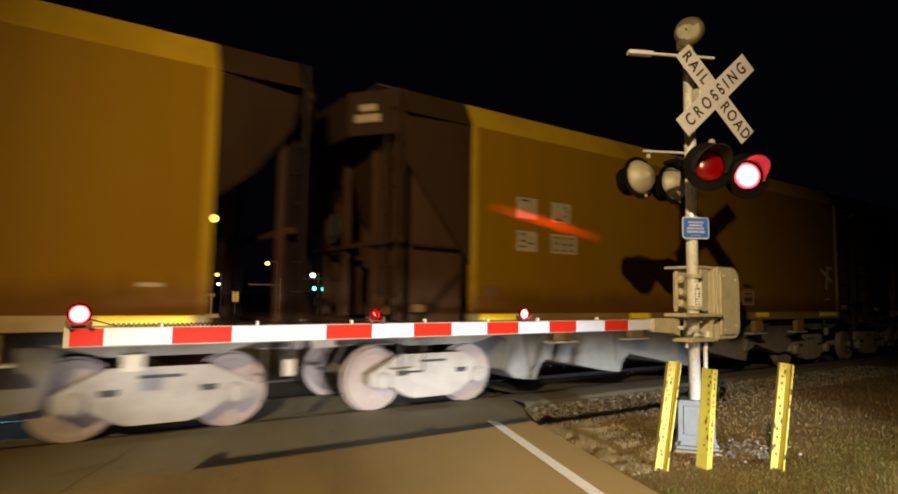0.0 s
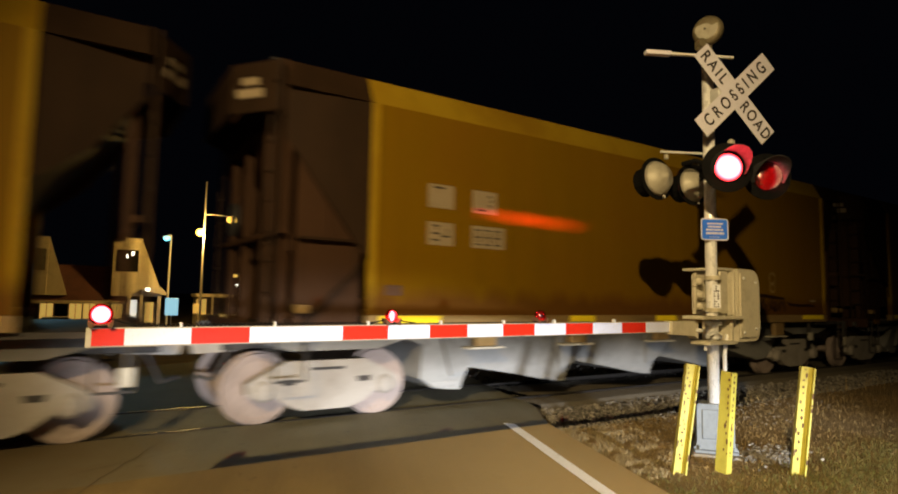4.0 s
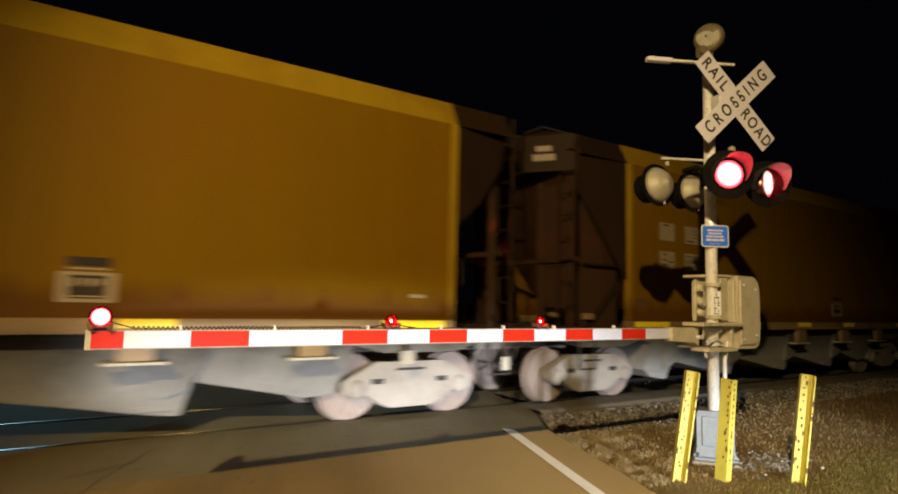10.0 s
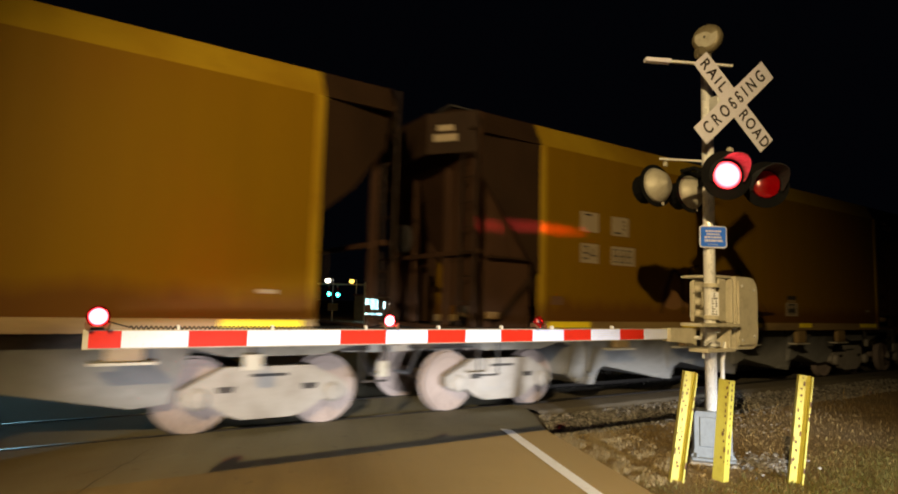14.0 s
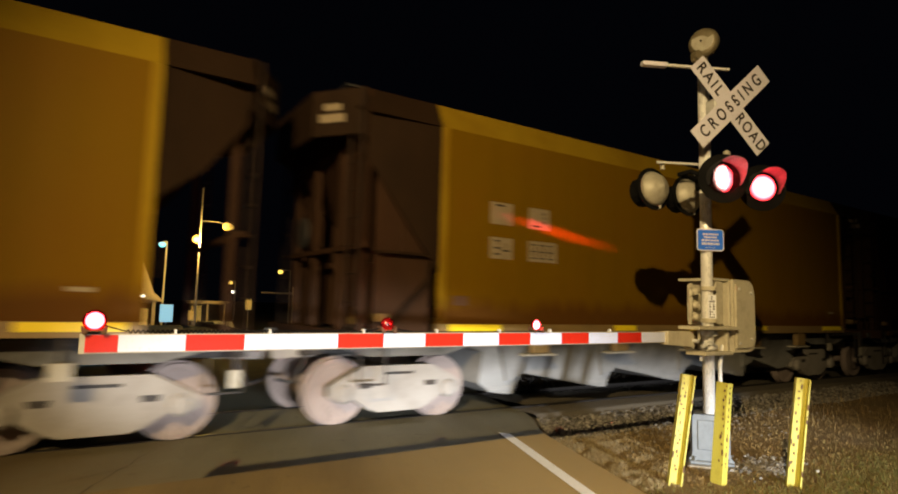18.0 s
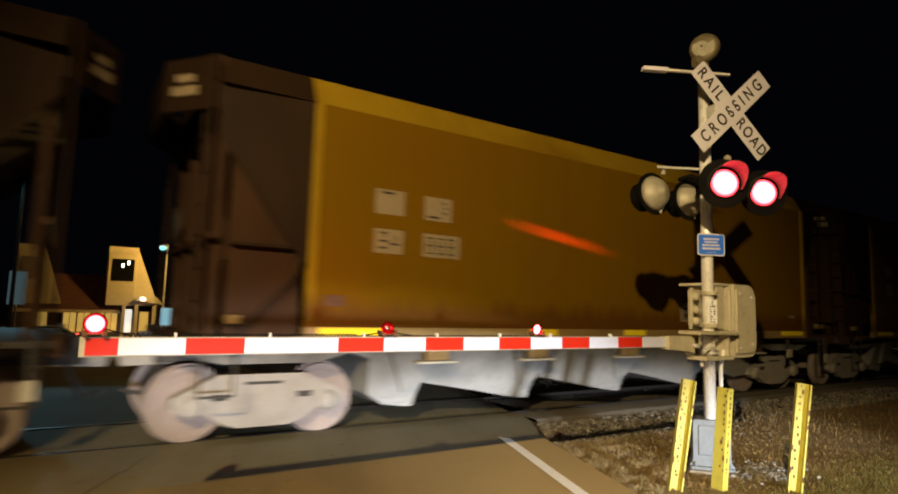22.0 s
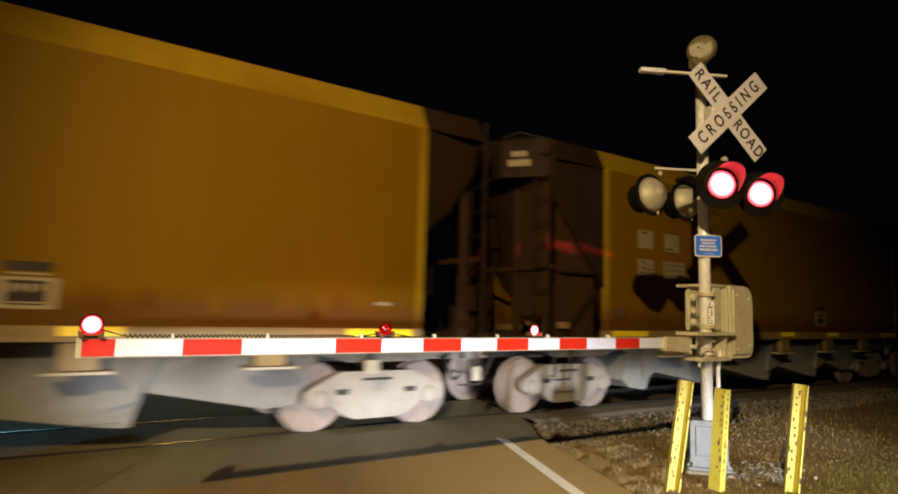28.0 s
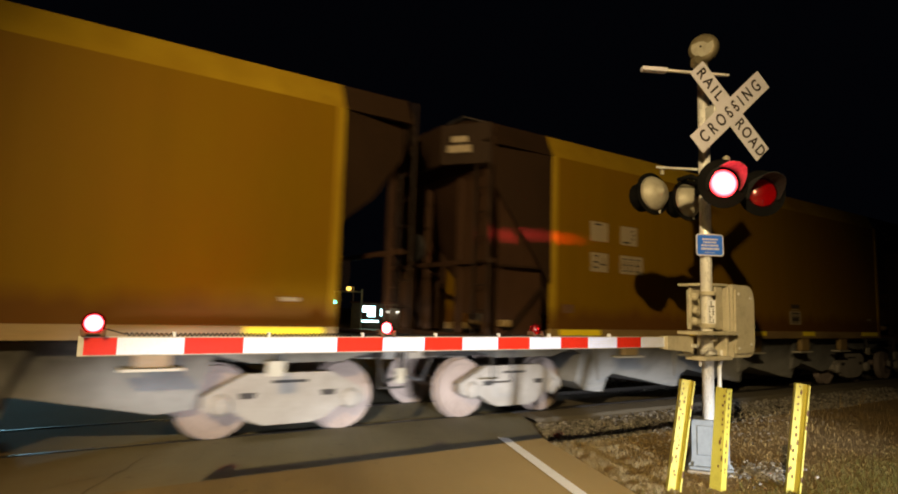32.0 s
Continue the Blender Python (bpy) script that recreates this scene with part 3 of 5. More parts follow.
def letters(text, size, parent, m, material, name="lettering", squeeze=1.0, spread=1.3):
    """Raised writing in the built-in font, as one mesh."""
    cu = bpy.data.curves.new(name, "FONT")
    cu.body, cu.size, cu.extrude, cu.align_x, cu.align_y = text, size, 0.0012, "CENTER", "CENTER"
    cu.space_character = spread
    cu.offset = 0.0035
    tmp = bpy.data.objects.new("tmp", cu)
    scene.collection.objects.link(tmp)
    me = bpy.data.meshes.new_from_object(tmp.evaluated_get(bpy.context.evaluated_depsgraph_get()))
    bpy.data.objects.remove(tmp)
    me.transform(m @ Matrix.Diagonal((squeeze, 1, 1, 1)))
    me.materials.append(material)
    ob = new(name, me)
    ob.parent = parent
    return ob


def upright(x, y, z, lean=0.0):
    """Text plane standing up, facing -y, turned by lean degrees in its plane."""
    return Matrix.Translation((x, y, z)) @ Matrix.Rotation(radians(90), 4, "X") @ Matrix.Rotation(radians(lean), 4, "Z")


signal = thing("crossing_signal", "railroad crossing signal mast with crossbuck and flashing red lamps", "crossing signal", MAST, turn=FACE)
FACING_Y = Matrix.Rotation(radians(90), 4, "X")       # z of a turned body points to -y, towards the road
part("mast", rod((0, 0, 0.42), (0, 0, 4.30), 0.061, n=24), M_MAST, signal, "round galvanised steel mast", smooth=True)
# junction base, its door towards the road
BASE = Matrix.Rotation(radians(-33), 4, "Z")
flare = [(0.215, -0.02), (0.212, 0.035), (0.188, 0.06), (0.180, 0.11), (0.180, 0.465), (0.165, 0.485)]
part("mast_base", prism([(-u, w) for u, w in flare[::-1]] + flare, -0.125, 0.125), M_BASE, signal, "flared aluminium junction base").matrix_basis = BASE
part("base_door", box((-0.13, -0.138, 0.13), (0.13, -0.126, 0.43), bevel=0.006), M_BASE, signal).matrix_basis = BASE
part("base_foot", box((-0.21, -0.17, -0.012), (0.21, 0.17, 0.022), bevel=0.008), M_BASE, signal).matrix_basis = BASE
part("foundation", box((-0.25, -0.25, -0.3), (0.25, 0.25, -0.012), bevel=0.03), M_CONC, signal, "low concrete foundation").matrix_basis = BASE
for sx in (-1, 1):
    for sy in (-1, 1):
        part("anchor_bolt", rod((sx * 0.16, sy * 0.152, 0.02), (sx * 0.16, sy * 0.152, 0.062), 0.012, n=6), M_BASE, signal).matrix_basis = BASE
part("conduit", tube([(0.13, -0.02, 0.44), (0.13, -0.02, 1.0), (0.17, -0.02, 1.2)], 0.022, n=10), M_GALV, signal, "grey cable conduit")

# crossbuck: two blades at right angles, lettered
BUCK = Vector((0.16, -0.22, 3.775))
for name, lean, y in (("crossbuck_blade", -45 - 1.5, 0.0), ("crossbuck_blade", 45 - 1.5, -0.012)):
    b = box((-0.61, -0.003, -0.115), (0.61, 0.003, 0.115), bevel=0.002)
    blade = part(name, b, M_WHITE, signal, "white blade with black capital letters")
    blade.matrix_basis = Matrix.Translation(BUCK + Vector((0, y, 0))) @ Matrix.Rotation(radians(-lean), 4, "Y")
    if lean < 0:
        letters("RAIL", 0.185, blade, upright(-0.37, -0.0045, 0), M_INK, squeeze=0.82, spread=1.38)
        letters("ROAD", 0.185, blade, upright(0.37, -0.0045, 0), M_INK, squeeze=0.78, spread=1.30)
    else:
        letters("CROSSING", 0.185, blade, upright(0, -0.0045, 0), M_INK, squeeze=0.80, spread=1.64)
    for bx in (-0.06, 0.06):
        part("bolt", turned([(0.0, 0.0), (0.012, 0.002), (0.012, 0.008), (0.0, 0.011)], 8, m=Matrix.Translation((bx, -0.004, 0.09 if lean < 0 else 0.0)) @ FACING_Y), M_INK, blade)
part("crossbuck_bracket", box((-0.03, -0.21, 3.70), (0.19, -0.06, 3.85), bevel=0.01), M_GALV, signal)

# bell on top, turned away from the crossbuck
BELL = Matrix.Translation((0.0, -0.03, 4.535)) @ Matrix.Rotation(radians(-52), 4, "Z")
bell = part("bell", turned([(0.0, -0.09), (0.05, -0.09), (0.06, -0.03), (0.145, -0.03), (0.162, 0.0), (0.162, 0.04), (0.15, 0.07), (0.12, 0.088), (0.0, 0.092)], 28, m=BELL @ FACING_Y), M_BELL, signal, "round weathered bronze-coloured warning bell", smooth=True)
face = [(0.118 * math.cos(radians(a)), 0.118 * math.sin(radians(a))) for a in range(-200, 21, 10)] + [(0.06, 0.02), (0.01, 0.055), (-0.04, 0.06)]
part("bell_face", prism(face, -0.101, -0.094), M_CREAM, bell, "pale plate on the face of the bell").matrix_basis = BELL
part("bell_bolt", turned([(0.0, 0.0), (0.012, 0.0), (0.010, 0.010), (0.0, 0.012)], 10), M_INK, bell).matrix_basis = BELL @ Matrix.Translation((-0.015, -0.102, 0.0)) @ FACING_Y
part("bell_neck", rod((0.0, 0, 4.28), (0.0, -0.01, 4.46), 0.055, n=16, r2=0.045), M_BELL, signal, smooth=True)
hammer = part("bell_hammer", box((-0.16, -0.06, 4.31), (-0.07, 0.02, 4.42), bevel=0.02), M_BELL, signal)
part("hammer_ring", turned([(0.03, -0.02), (0.048, -0.02), (0.048, 0.02), (0.03, 0.02)], 16, m=Matrix.Translation((-0.13, -0.075, 4.37)) @ FACING_Y), M_BELL, hammer)
# flat arm at the top of the mast
TOP = Matrix.Translation((0, 0, 0.05)) @ Matrix.Rotation(radians(-9), 4, "Z")
part("top_arm", box((-0.64, -0.03, 4.20), (0.30, 0.01, 4.225), bevel=0.004), M_MAST, signal).matrix_basis = TOP
part("arm_plate", box((-0.72, -0.045, 4.188), (-0.43, 0.03, 4.236), bevel=0.006), M_WHITE, signal, "pale flat plate on the arm").matrix_basis = TOP
# small plates on the mast
rim = [(u * e, w) for e in (1, -1) for u, w in ((0.150, 2.225), (0.142, 2.207), (0.125, 2.198))[::e]]
rim += [(-u, 4.635 - w) for u, w in rim]
plate = part("information_sign", prism([(u, w) for u, w in rim], -0.09, -0.084), M_WHITE, signal, "small blue notice with white lettering, too small to read")
plate.matrix_basis = Matrix.Rotation(radians(-12), 4, "Z")
part("sign_face", prism([(-0.138, 2.225), (-0.125, 2.212), (0.125, 2.212), (0.138, 2.225), (0.138, 2.410), (0.125, 2.423), (-0.125, 2.423), (-0.138, 2.410)], -0.0925, -0.0905), M_BLUE, plate)
for k, (w, z, h) in enumerate(((0.085, 2.378, 0.018), (0.075, 2.345, 0.018), (0.098, 2.312, 0.018), (0.098, 2.275, 0.024), (0.06, 2.235, 0.006))):
    bars = bmesh.new()
    x = -w
    rr = random.Random(k)
    while x < w - 0.01:
        n_w = rr.uniform(0.008, 0.03)
        box((x, -0.0965, z - h / 2), (min(x + n_w, w), -0.0947, z + h / 2), bars)
        x += n_w + 0.006
    part("text_bar", bars, M_WHITE, plate)
part("mast_label", prism([(-0.05, 1.47), (0.05, 1.47), (0.05, 1.73), (-0.05, 1.73)], -0.073, -0.069), M_LINE, signal, "white label strip with dark marks")
rr = random.Random(3)
for k in range(9):
    z = 1.49 + k * 0.027
    for x in (-0.035, -0.012, 0.011):
        if rr.random() < 0.75:
            part("label_mark", box((x, -0.0745, z), (x + rr.uniform(0.012, 0.021), -0.0733, z + rr.uniform(0.008, 0.02))), M_INK, signal)

# lamps: two that face the road, two that face away over the tracks
ALONG = Matrix.Rotation(radians(-FACE), 3, "Z")       # the lamp crossarm runs along the track


def on_arm(x, y, z):
    """A place given along and across the track from the mast, in the signal's space."""
    return ALONG @ Vector((x, y, z))


part("lamp_crossarm", rod(on_arm(-0.40, 0, 2.98), on_arm(0.25, 0, 2.98), 0.022, n=12), M_BLACK, signal)
part("lamp_junction", turned([(0.0, -0.1), (0.095, -0.1), (0.105, -0.06), (0.105, 0.06), (0.095, 0.1), (0.0, 0.1)], 20, m=Matrix.Translation((0, 0, 2.98))), M_BLACK, signal, "black cast junction box")
FLASHERS = []


def flasher(x, front, z):
    """A round lamp head: black target disc, hood, housing, red lens and the lamp disc that turns inside."""
    y = -0.50 if front else 0.45
    shell = [(0.0, -0.26), (0.05, -0.255), (0.11, -0.22), (0.155, -0.15), (0.175, -0.06), (0.178, -0.012), (0.165, -0.012), (0.0, -0.014)] if front else \
        [(0.0, -0.165), (0.03, -0.163), (0.04, -0.150), (0.09, -0.135), (0.15, -0.095), (0.184, -0.045), (0.203, -0.014), (0.19, -0.010), (0.0, -0.012)]
    head = part("lamp_head", turned(shell, 28), M_CREAM if not front else M_BLACK, signal, "lamp housing with a round target", smooth=True)
    turn = Matrix.Rotation(radians(-FACE - 36), 4, "Z") @ FACING_Y if front else Matrix.Rotation(radians(180 - FACE - 6), 4, "Z") @ Matrix.Rotation(radians(5), 4, "X") @ FACING_Y @ Matrix.Rotation(radians(7 if x > 0 else 0), 4, "Z")
    head.matrix_basis = Matrix.Translation(on_arm(x, y, z)) @ turn
    ring = bmesh.new()
    n = 32
    loops = [[ring.verts.new((r * math.cos(6.28319 * i / n), r * math.sin(6.28319 * i / n), h)) for i in range(n)] for r, h in ((0.152, -0.006), (0.152, 0.004), (0.245, 0.004), (0.245, -0.006))]
    for a, c in zip(loops, loops[1:] + loops[:1]):
        for i in range(n):
            ring.faces.new((a[i], a[(i + 1) % n], c[(i + 1) % n], c[i]))
    part("target", ring, M_BLACK, head, "black round target disc")
    hood = bmesh.new()
    rows = []
    for k in range(15):
        a = radians(-25 + 230 * k / 14) if front else 2 * math.pi * k / 14
        reach = 0.26 * max(0.25, min(1.0, 0.45 + 0.75 * math.sin(a))) if front else 0.20
        rows.append([hood.verts.new((r * math.cos(a), r * math.sin(a), d)) for r, d in ((0.163, 0.004), (0.163, reach), (0.168, reach), (0.168, 0.004))])
    for a, c in zip(rows, rows[1:]):
        for i in range(4):
            hood.faces.new((a[i], a[(i + 1) % 4], c[(i + 1) % 4], c[i]))
    part("hood", hood, M_HOOD if front else M_BLACK, head, "black sun hood over the lens")
    part("lens", turned([(0.15, 0.0), (0.148, 0.012), (0.125, 0.040), (0.075, 0.060), (0.0, 0.068)], 28, closed=False), M_LENS, head, "round red glass lens", smooth=True)
    if front:
        disc = turned([(0.0, -0.012), (0.14, -0.012), (0.138, 0.004), (0.10, 0.022), (0.0, 0.034)], 24)
        bulb = part("bulb", disc, M_UNLIT, head, at=(0, 0, 0.006))
        bulb.data.materials.append(M_BULB)
        for p in bulb.data.polygons:
            p.material_index = 1 if p.normal.z > 0.3 else 0
    else:
        # a line filament behind unseen slit plates, added to flatten the beam like the lens
        bulb = part("bulb", box((-0.03, -0.003, -0.004), (0.03, 0.003, 0.004)), M_UNLIT, head, at=(0, 0, 0.075))
        bulb.data.materials.append(M_BEAM)
        for p in bulb.data.polygons:
            p.material_index = 1 if p.normal.z > 0.5 else 0
        g = 0.0038 if x < 0 else 0.0026
        for e in (-1, 1):
            a0 = math.asin(g / 0.163)
            half = [(0.163 * math.cos(a0 + (math.pi - 2 * a0) * k / 12), e * 0.163 * math.sin(a0 + (math.pi - 2 * a0) * k / 12)) for k in range(13)]
            part("louvre", prism(half, 0.196, 0.200, axis="z"), M_BLACK, head)
            part("louvre", box((min(e * 0.039, e * 0.163), -g + 0.0001, 0.1955), (max(e * 0.039, e * 0.163), g - 0.0001, 0.1995)), M_BLACK, head)
    if front:
        part("mount", tube([on_arm(x, 0, 2.98), on_arm(x, y * 0.3, 2.99), on_arm(x, y * 0.62, z + 0.05)], 0.024, n=8), M_BLACK, signal)
    else:
        part("mount", tube([on_arm(x, y * 0.72, z + 0.20), on_arm(x, y * 0.72, z + 0.27)], 0.026, n=8), M_CREAM, signal)
        part("drain_plug", rod(on_arm(x, y * 0.80, z - 0.20), on_arm(x, y * 0.80, z - 0.235), 0.014, n=8), M_CREAM, signal)
    return bulb


for x, rear_x, phase in ((-0.47, -0.30, 0), (0.23, 0.33, 1)):
    FLASHERS.append((flasher(x, True, 2.855), phase))
    FLASHERS.append((flasher(rear_x, False, 2.92), phase if phase else 4))
part("lamp_arm", tube([on_arm(-0.40, 0.325, 3.19), on_arm(-0.02, 0.05, 3.17), on_arm(0.36, 0.05, 3.17)], 0.014, n=8), M_GALV, signal)
part("sensor", turned([(0.0, 0.0), (0.035, 0.0), (0.035, 0.05), (0.0, 0.075)], 14, m=Matrix.Translation((-0.1, -0.45, 3.13))), M_CREAM, signal, smooth=True)

# ---- gate mechanism on the mast ----
gate = thing("gate_mechanism", "beige cast gate mechanism bolted to the mast", "gate mechanism", (5.80, -3.755, 0))
round_case = [(0.30, 1.12), (0.58, 1.12)] + [(0.60 + 0.12 * math.sin(radians(a)), 1.24 - 0.12 * math.cos(radians(a))) for a in range(15, 91, 25)] + [(0.72, 1.72)] + [(0.58 + 0.14 * math.cos(radians(a)), 1.76 + 0.15 * math.sin(radians(a))) for a in range(15, 91, 25)] + [(0.30, 1.91)]
part("housing", prism(round_case, -0.10, 0.34), M_CASE, gate, "large beige machine housing with rounded corners")
part("cover", prism([(0.30 + (u - 0.30) * 0.86 + 0.02, 1.515 + (w - 1.515) * 0.88) for u, w in round_case], -0.125, -0.102), M_CASE, gate, "raised cover plate")
part("top_flange", box((-0.02, -0.06, 1.885), (0.30, 0.36, 1.915), bevel=0.006), M_CASE, gate)
part("channel_web", box((0.262, -0.06, 1.40), (0.298, 0.30, 1.88), bevel=0.006), M_CASE, gate, "deep upright channel beside the housing")
part("channel_flange", box((0.225, -0.098, 1.40), (0.258, -0.062, 1.88), bevel=0.006), M_CASE, gate)
part("side_plate", box((0.06, -0.05, 1.42), (0.198, -0.02, 1.88), bevel=0.008), M_CASE, gate, "flat plate behind the mast")
part("side_rib", box((0.165, -0.016, 1.40), (0.198, 0.33, 1.88), bevel=0.006), M_CASE, gate)
part("back_plate", box((-0.20, 0.10, 1.44), (0.05, 0.13, 1.84), bevel=0.02), M_CASE, gate)
bow = [(-0.26, 0.05, 1.42), (-0.275, 0.03, 1.52), (-0.275, 0.03, 1.70), (-0.25, 0.05, 1.78), (-0.18, 0.09, 1.84)]
part("bowed_strap", tube(bow, 0.02, n=8), M_CASE, gate, "bowed strap round the rollers")
part("upper_bracket", box((-0.46, -0.19, 1.365), (0.26, 0.06, 1.40), bevel=0.006), M_CASE, gate, "flat beige bracket")
part("lower_bracket", box((-0.30, -0.15, 1.10), (0.20, 0.08, 1.14), bevel=0.006), M_CASE, gate)
part("web_plate", box((0.12, -0.13, 1.14), (0.165, 0.05, 1.365), bevel=0.006), M_CASE, gate)
for z in (1.50, 1.62, 1.76):
    part("roller", turned([(0.0, 0.0), (0.036, 0.0), (0.042, 0.02), (0.036, 0.06), (0.015, 0.07), (0.0, 0.07)], 14, m=Matrix.Translation((-0.20, 0.06, z)) @ FACING_Y), M_CASE, gate, smooth=True)
part("shaft_cap", turned([(0.0, 0.0), (0.06, 0.0), (0.055, 0.03), (0.03, 0.05), (0.0, 0.055)], 16, m=Matrix.Translation((-0.10, 0.09, 1.60)) @ FACING_Y), M_CASE, gate, smooth=True)
for bx, bz in ((0.37, 1.22), (0.60, 1.26), (0.37, 1.81), (0.60, 1.77)):
    part("bolt", turned([(0.0, 0.0), (0.016, 0.0), (0.016, 0.012), (0.0, 0.014)], 6, m=Matrix.Translation((bx, -0.126, bz)) @ FACING_Y), M_GALV, gate)
for z in (1.18, 1.32, 1.46, 1.80):
    clamp = bmesh.new()
    rod((-0.03, -0.02, z - 0.02), (-0.03, -0.02, z + 0.02), 0.085, clamp, 18)
    part("clamp", clamp, M_CASE if z > 1.4 else M_GALV, gate, smooth=False)
part("arm_clevis", prism([(-0.76, 1.215), (-0.40, 1.19), (-0.34, 1.16), (-0.34, 1.34), (-0.40, 1.345), (-0.76, 1.345)], -0.05, 0.05), M_CASE, gate, "tapered arm clevis")
part("clevis_pin", rod((-0.36, -0.11, 1.25), (-0.36, 0.09, 1.25), 0.02, n=10), M_GALV, gate)
part("u_bolt", tube([(-0.28, -0.1, 1.20), (-0.16, -0.12, 1.24), (-0.06, -0.12, 1.20)], 0.012, n=6), M_GALV, gate)
part("counter_lug", tube([(-0.24, -0.06, 1.12), (-0.24, -0.06, 1.04)], 0.016, n=6), M_GALV, gate)

# ---- gate arm ----
arm = thing("barrier", "lowered red and white striped gate arm with lamps", "barrier", (0, -3.75, 0))
part("arm_core", box((0.077, -0.012, 1.232), (5.10, 0.012, 1.340), bevel=0.002), M_CREAM, arm, "thin wooden gate board")
STRIPES = (0.103, 0.261, 0.608, 0.944, 1.213, 1.56, 1.903, 2.248, 2.588, 2.936, 3.27, 3.626, 3.96, 4.344, 4.682, 5.063)
PAINT = "rwrwwrwrwrwrwrw"
for a, b, c in zip(STRIPES, STRIPES[1:], PAINT):
    part("red_stripe" if c == "r" else "white_stripe", box((a + 0.001, -0.0165, 1.240), (b - 0.001, -0.0135, 1.334)), M_RED if c == "r" else M_ARM_WHITE, arm,
         "red reflective sheeting" if c == "r" else "white reflective sheeting")
for a, b in ((3.27, 3.626), (3.96, 4.344), (4.682, 5.063)):
    for k in range(4):
        part("sheeting_ridge", box((a + 0.01, -0.0182, 1.256 + k * 0.02), (b - 0.01, -0.0168, 1.260 + k * 0.02)), M_GALV, arm)
for x in (0.55, 1.10, 1.75, 2.35, 2.95, 3.50, 4.25):
    part("cable_clip", box((x - 0.008, -0.02, 1.336), (x + 0.008, 0.02, 1.366), bevel=0.004), M_GALV, arm)
coil = []
for i in range(560):
    x = 0.30 + i * 0.0025
    sag = 0.012 * math.sin((x - 0.3) / 0.6 * math.pi) ** 2
    coil.append((x, -0.004 + 0.008 * math.cos(i * 0.62), 1.350 + 0.010 * math.sin(i * 0.62) - sag * 0.2))
part("coiled_cable", tube(coil, 0.0042, n=4), M_BLACK, arm, "black coiled lamp cable")
part("lamp_cable", tube([(0.19, 0, 1.385), (0.24, -0.01, 1.37), (0.30, -0.004, 1.352)] , 0.004, n=5), M_BLACK, arm)
part("long_cable", rod((1.70, 0.0, 1.346), (3.35, 0.0, 1.346), 0.004, n=5), M_BLACK, arm)
for dx in (-1, 1):
    part("lamp_lead", tube([(1.935 + dx * 0.04, 0, 1.375), (1.935 + dx * 0.11, 0, 1.36), (1.935 + dx * 0.2, 0, 1.348)], 0.005, n=5), M_BLACK, arm)


def arm_lamp(x, steady, phase, spread=0):
    """A small lamp on the arm: black foot, yoke with knobs, red lens, and the disc that turns inside."""
    foot = part("arm_lamp", box((x - 0.055, -0.03, 1.341), (x + 0.055, 0.03, 1.354), bevel=0.004), M_BLACK, arm, "black lamp foot on the arm")
    part("yoke", prism([(x - 0.06, 1.353), (x + 0.06, 1.353), (x + 0.062, 1.385), (x + 0.05, 1.375), (x + 0.03, 1.360), (x - 0.03, 1.360), (x - 0.05, 1.375), (x - 0.062, 1.385)], -0.035, 0.035), M_RUST, foot)
    for d in (-0.045, 0.045):
        part("knob", turned([(0.0, 0.0), (0.014, 0.0), (0.014, 0.012), (0.0, 0.016)], 8, m=Matrix.Translation((x + d, -0.034, 1.350)) @ FACING_Y), M_RUST, foot)
    r = 0.060 if steady else 0.048
    c = 1.352 + r
    lens = bmesh.new()
    bmesh.ops.create_uvsphere(lens, u_segments=20, v_segments=12, radius=r, matrix=Matrix.Diagonal((1, 0.85, 1, 1)))
    part("lens", lens, M_LENS, foot, "round red lens", at=(x, 0, c), smooth=True)
    disc = turned([(0.0, -0.004), (r * 0.78, -0.004), (r * 0.78, 0.004), (0.0, 0.004)], 18)
    bulb = part("bulb", disc, M_UNLIT, foot, at=(x, 0, c))
    bulb.data.materials.append(M_STEADY)
    for p in bulb.data.polygons:
        p.material_index = 1 if p.normal.z > 0.5 or steady else 0
    bulb.matrix_basis = Matrix.Translation((x, 0, c)) @ FACING_Y
    if not steady:
        # a small rear beam, shaped by an added unseen tube into a red patch behind
        aim = Matrix.Rotation(radians(180 + spread), 4, "Y") @ Matrix.Rotation(radians(-4), 4, "X")
        port = part("rear_filament", box((-0.004, -0.006, 0.006), (0.004, 0.006, 0.007)), M_BLACK, bulb)
        port.data.materials.append(M_REAR)
        for p in port.data.polygons:
            p.material_index = 1 if p.normal.z > 0.5 else 0
        port.matrix_basis = aim
        for lo, hi in (((-0.008, -0.009, 0.004), (-0.005, 0.009, 0.034)), ((0.005, -0.009, 0.004), (0.008, 0.009, 0.034)), ((-0.005, -0.010, 0.004), (0.005, -0.0075, 0.034)), ((-0.005, 0.0075, 0.004), (0.005, 0.010, 0.034))):
            part("rear_shade", box(lo, hi), M_BLACK, bulb).matrix_basis = aim
        FLASHERS.append((bulb, phase))


arm_lamp(0.143, True, 0)
arm_lamp(1.935, False, 2, 15)
arm_lamp(3.346, False, 3, 12)


